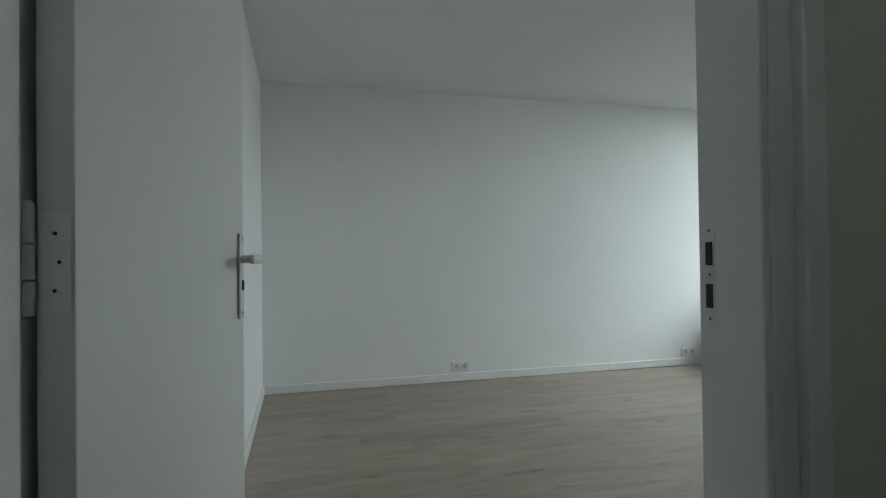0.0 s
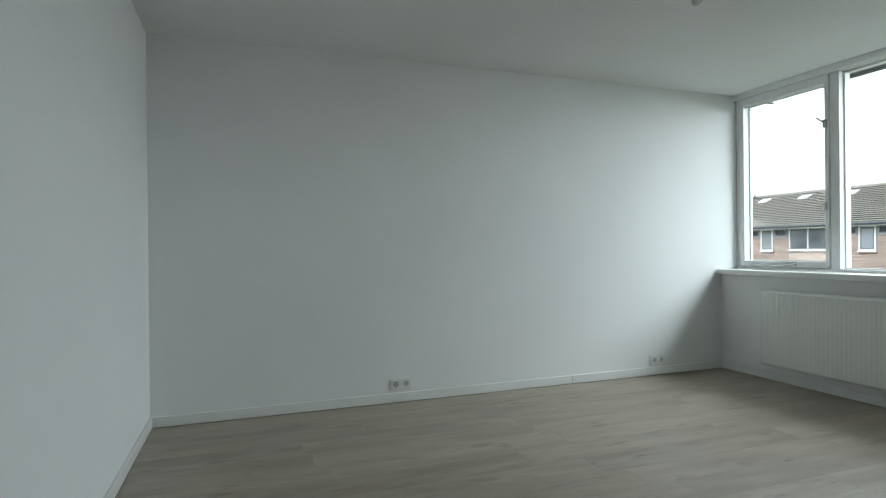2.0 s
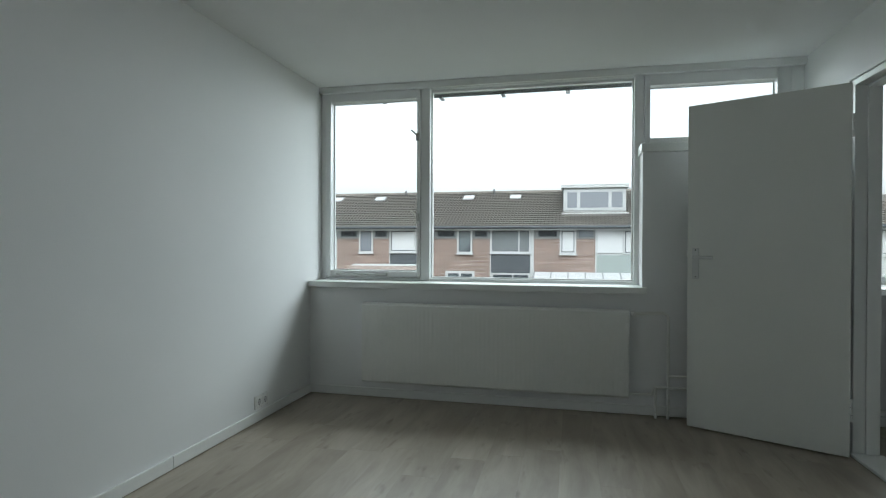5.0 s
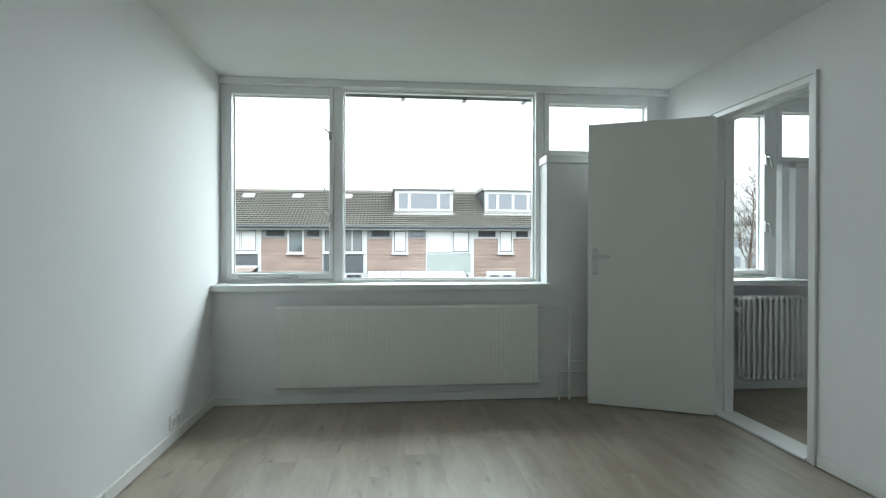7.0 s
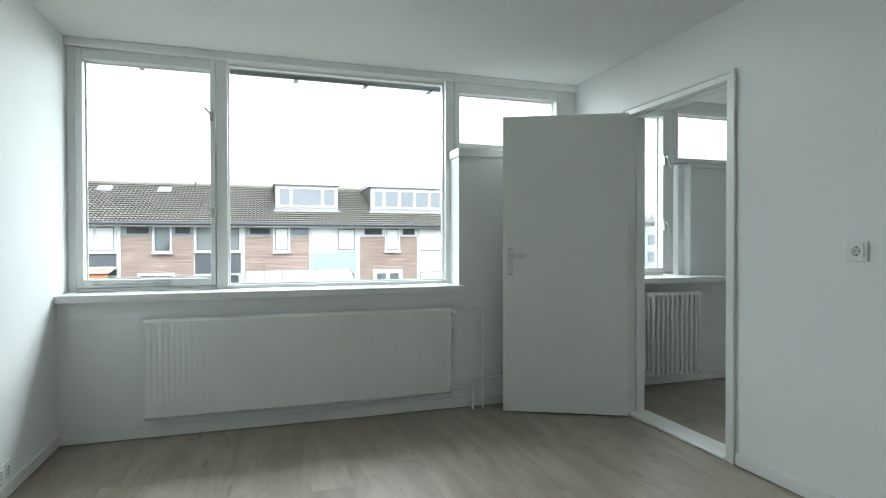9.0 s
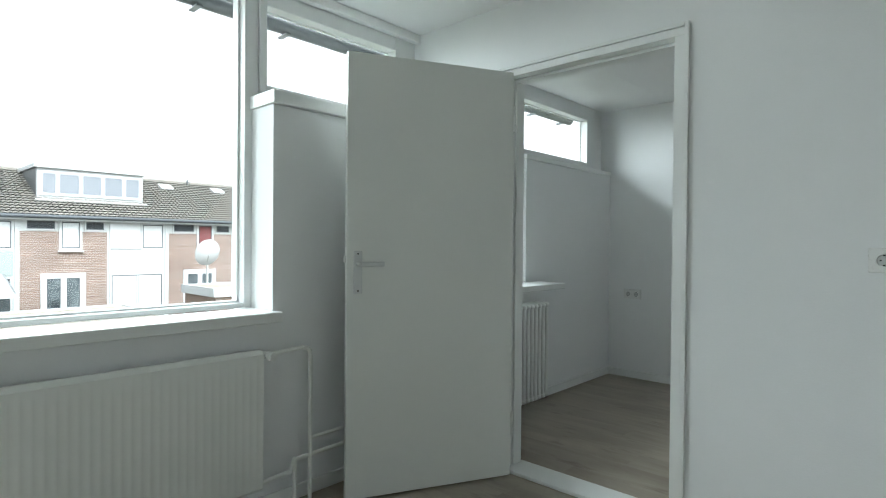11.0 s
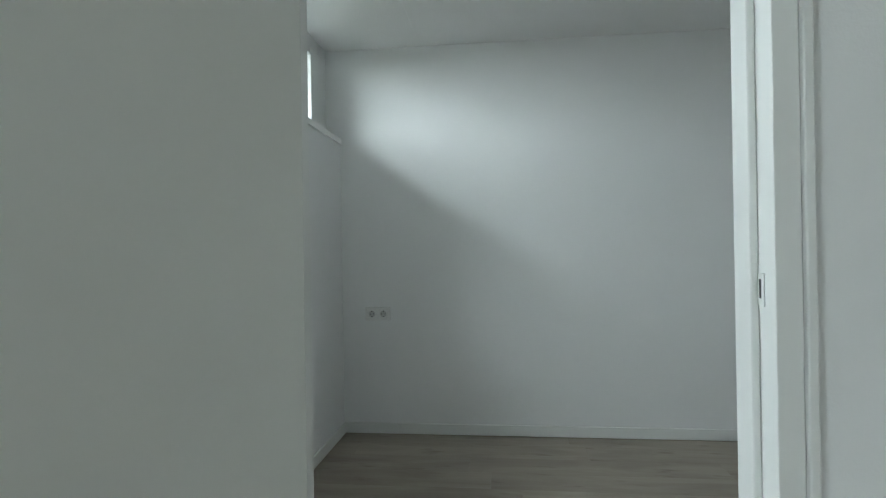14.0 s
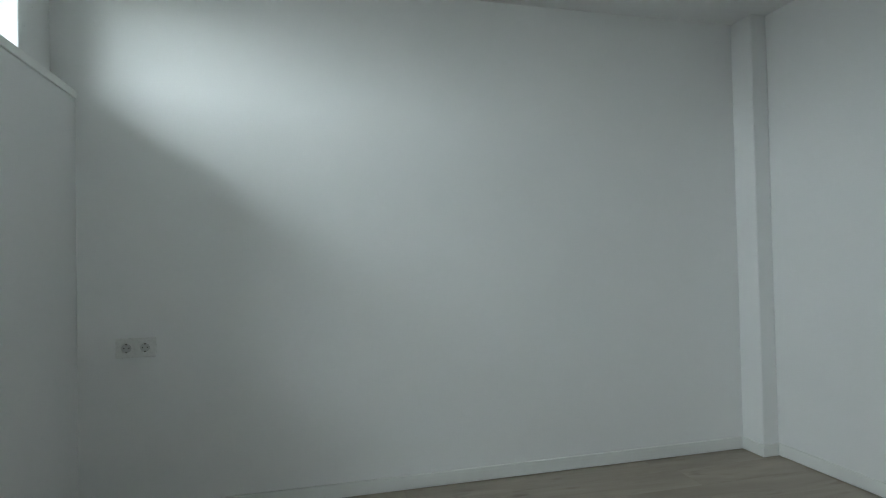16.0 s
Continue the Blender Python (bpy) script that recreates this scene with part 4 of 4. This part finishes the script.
shed(1.6, 5.76, 13.5, 17.2, -0.42, "low shed with a gravelled flat roof")
shed(-1.4, 2.7, 19.3, 23.2, -0.62, "brick shed with a white roof edge")
sb = shed(9.3, 13.6, 20.0, 22.6, -0.42, "brick garden shed with a white fascia and a door")
part("door", boxes((10.0, 10.7, 20.06, 20.10, GZ, -0.95)), RED_OUT, sb, "dark red shed door")
dish = thing("satellite_dish", (10.6, 23.4, GZ), "large white satellite dish on a pole", "satellite dish")
part("pole", tube(bmesh.new(), (10.6, 23.4, GZ), (10.6, 23.4, 0.5), 0.04, 10), STEEL, dish)
bm = bmesh.new()
ret = bmesh.ops.create_uvsphere(bm, u_segments=24, v_segments=16, radius=1.0)
bmesh.ops.delete(bm, geom=[v for v in bm.verts if v.co.z > -0.80], context="VERTS")
bmesh.ops.transform(bm, matrix=Matrix.Translation((10.5, 23.2, 0.75)) @ Matrix.Rotation(radians(-70), 4, "X") @ Matrix.Diagonal((0.85, 0.95, 0.8, 1)) @ Matrix.Translation((0, 0, 0.8)), verts=bm.verts)
bmesh.ops.solidify(bm, geom=list(bm.faces), thickness=0.015)
part("reflector", bm, WHITE_OUT, dish, round_=True)
part("feed_arm", tube(bmesh.new(), (10.55, 23.3, 0.35), (10.3, 22.6, 0.65), 0.015, 8), STEEL, dish)

# far gabled house and a bare tree beyond the terrace
g = thing("gabled_house", (25, 48, GZ), "brown brick house with a gabled end", "house")
bm = bmesh.new()
pts = [(19, GZ), (31, GZ), (31, 1.95), (25, 5.0), (19, 1.95)]
f0 = bm.faces.new([bm.verts.new((px, 46, pz)) for px, pz in pts])
r = bmesh.ops.extrude_face_region(bm, geom=[f0])
bmesh.ops.translate(bm, vec=(0, 8, 0), verts=[v for v in r["geom"] if isinstance(v, bmesh.types.BMVert)])
part("wall", bm, BRICK2, g)
for sx in (1, -1):
    bm = boxes((-0.05, 6.85, 45.7, 54.3, 0.0, 0.12))
    bmesh.ops.transform(bm, matrix=Matrix.Translation((25, 0, 5.02)) @ Matrix.Rotation(math.atan2(3.05, 6.0), 4, "Y") if sx > 0 else
                        Matrix.Translation((25, 0, 5.02)) @ Matrix.Diagonal((-1, 1, 1, 1)) @ Matrix.Rotation(math.atan2(3.05, 6.0), 4, "Y"), verts=bm.verts)
    part("roof", bm, TILE, g)
far = thing("apartment_block", (38, 70, GZ), "grey low apartment block in the distance", "building")
part("wall", boxes((26, 62, 70, 80, GZ, 4.1)), SOFFIT, far)
part("roof", boxes((25.7, 62.3, 69.7, 80.3, 4.1, 4.45)), GREY_OUT, far)
for i in range(16):
    for j in range(2):
        part("window", boxes((27 + i * 2.2, 28.4 + i * 2.2, 69.9, 69.99, -1.6 + j * 2.6, -0.2 + j * 2.6)), PANE_PALE, far)


def stalks(segments, sides):
    """Tapered round stalks joined into one mesh: (start, end, radius, end radius)."""
    verts, faces = [], []
    for p, q, ra, rb in segments:
        d = (q - p).normalized()
        u = d.orthogonal()
        w = d.cross(u)
        b = len(verts)
        for c, rad in ((p, ra), (q, rb)):
            for i in range(sides):
                a = 2 * math.pi * i / sides
                verts.append(c + (u * math.cos(a) + w * math.sin(a)) * rad)
        faces += [(b + i, b + (i + 1) % sides, b + sides + (i + 1) % sides, b + sides + i) for i in range(sides)]
    me = bpy.data.meshes.new("stalks")
    me.from_pydata(verts, [], faces)
    bm = bmesh.new()
    bm.from_mesh(me)
    bpy.data.meshes.remove(me)
    return bm


def bare_tree(at, height, seed, label, limb_count=26):
    """A trunk that bends, limbs that rise and fork into fine twigs, no leaves."""
    rng = random.Random(seed)
    t = thing("bare_tree", at, label, "tree")
    trunk, limbs, twigs = [], [], []

    def shoot(p, d, length, r, level):
        # each shoot is three bent pieces, with side shoots along it
        steps = 3 if level < 4 else 2
        for s in range(steps):
            d = (d + Vector((rng.gauss(0, 0.16), rng.gauss(0, 0.16), rng.gauss(0.06, 0.10)))).normalized()
            q = p + d * length / steps
            ra, rb = r * (1 - 0.75 * s / steps), r * (1 - 0.75 * (s + 1) / steps)
            (limbs if level < 3 else twigs).append((p, q, ra, rb))
            if level < 5:
                for _ in range(2 if level < 4 else 1):
                    side = Vector((rng.uniform(-1, 1), rng.uniform(-1, 1), rng.uniform(-0.45, 0.75)))
                    nd = (d * 0.75 + side * 0.75).normalized()
                    f = rng.uniform(0.2, 1.0)
                    shoot(p.lerp(q, f), nd, length * rng.uniform(0.34, 0.58), max(0.008, rb * 0.6), level + 1)
            p = q

    base_r = height * 0.0125
    p, d, spine = Vector((0, 0, 0)), Vector((0, 0, 1)), []
    for s in range(9):
        d = (d + Vector((rng.gauss(0, 0.05), rng.gauss(0, 0.05), 0.1))).normalized()
        q = p + d * height * 0.098
        trunk.append((p, q, base_r * (1 - 0.105 * s), base_r * (1 - 0.105 * (s + 1))))
        spine.append((p, q))
        p = q
    for i in range(limb_count):
        f = 1.9 + 7.0 * i / (limb_count - 1)
        a, b = spine[min(8, int(f))]
        ang = i * 2.4 + rng.uniform(-0.5, 0.5)
        rise = 0.35 + 0.09 * f
        nd = Vector((math.cos(ang), math.sin(ang), rng.uniform(rise - 0.2, rise + 0.3))).normalized()
        shoot(a.lerp(b, f - int(f)), nd, height * (0.40 - 0.030 * f) * rng.uniform(0.7, 1.1), base_r * (1.0 - 0.1 * f) * 0.42, 2)
    part("trunk", stalks(trunk, 9), BARK, t, local=True)
    part("limbs", stalks(limbs, 5), BARK, t, local=True)
    part("twigs", stalks(twigs, 3), BARK, t, local=True, kind="stuff")
    return t


bare_tree((26.0, 36.0, GZ), 9.2, 4, "tall bare winter tree with fine twigs")
bare_tree((-27.0, 46.0, GZ), 8.5, 9, "bare winter tree behind the terrace")

# ---- floors, board by board ----
def boards(parent, x_lo, x_hi, y_lo, y_hi, seed):
    rng = random.Random(seed)
    wid, length = 0.192, 1.285
    shared = {}
    x = x_lo
    while x < x_hi - 0.004:
        w = min(wid, x_hi - x)
        y = y_lo
        run = rng.uniform(0.35, 1.0) * length
        while y < y_hi - 0.01:
            l = min(run, y_hi - y)
            key = (round(w, 3), round(l, 3))
            if key not in shared:
                shared[key] = mesh_of("plank", boxes((0.00015, w - 0.00015, 0.00015, l - 0.00015, -0.008, 0.0), bevel=0.0003), LAMINATE)
            ob = new("plank", shared[key])
            ob.location = (x, y, 0)
            ob.parent = parent
            y += l
            run = length
        x += w


floor = structure("floor", boxes((0, EX2, -0.1, 1.60, -0.2, -0.0085), (EX2, 5.3, -1.0, 1.12, -0.2, -0.0085), (0, X2, 1.60, 4.6, -0.2, -0.0085), (EX2, X2, 1.12, 1.60, -0.2, -0.0085)), BARK, "grey oak laminate floor", "floor")
boards(floor, 0.0, WX, 0.0, YF, 11)
boards(floor, WX, EX2, 0.0, 1.60, 12)
boards(floor, EX2, 5.2, -0.9, 1.12, 13)
boards(floor, WX, WX2 + 0.02, 3.14, 4.0, 14)
boards(floor, WX2 + 0.02, X2, Y2, YF2, 15)
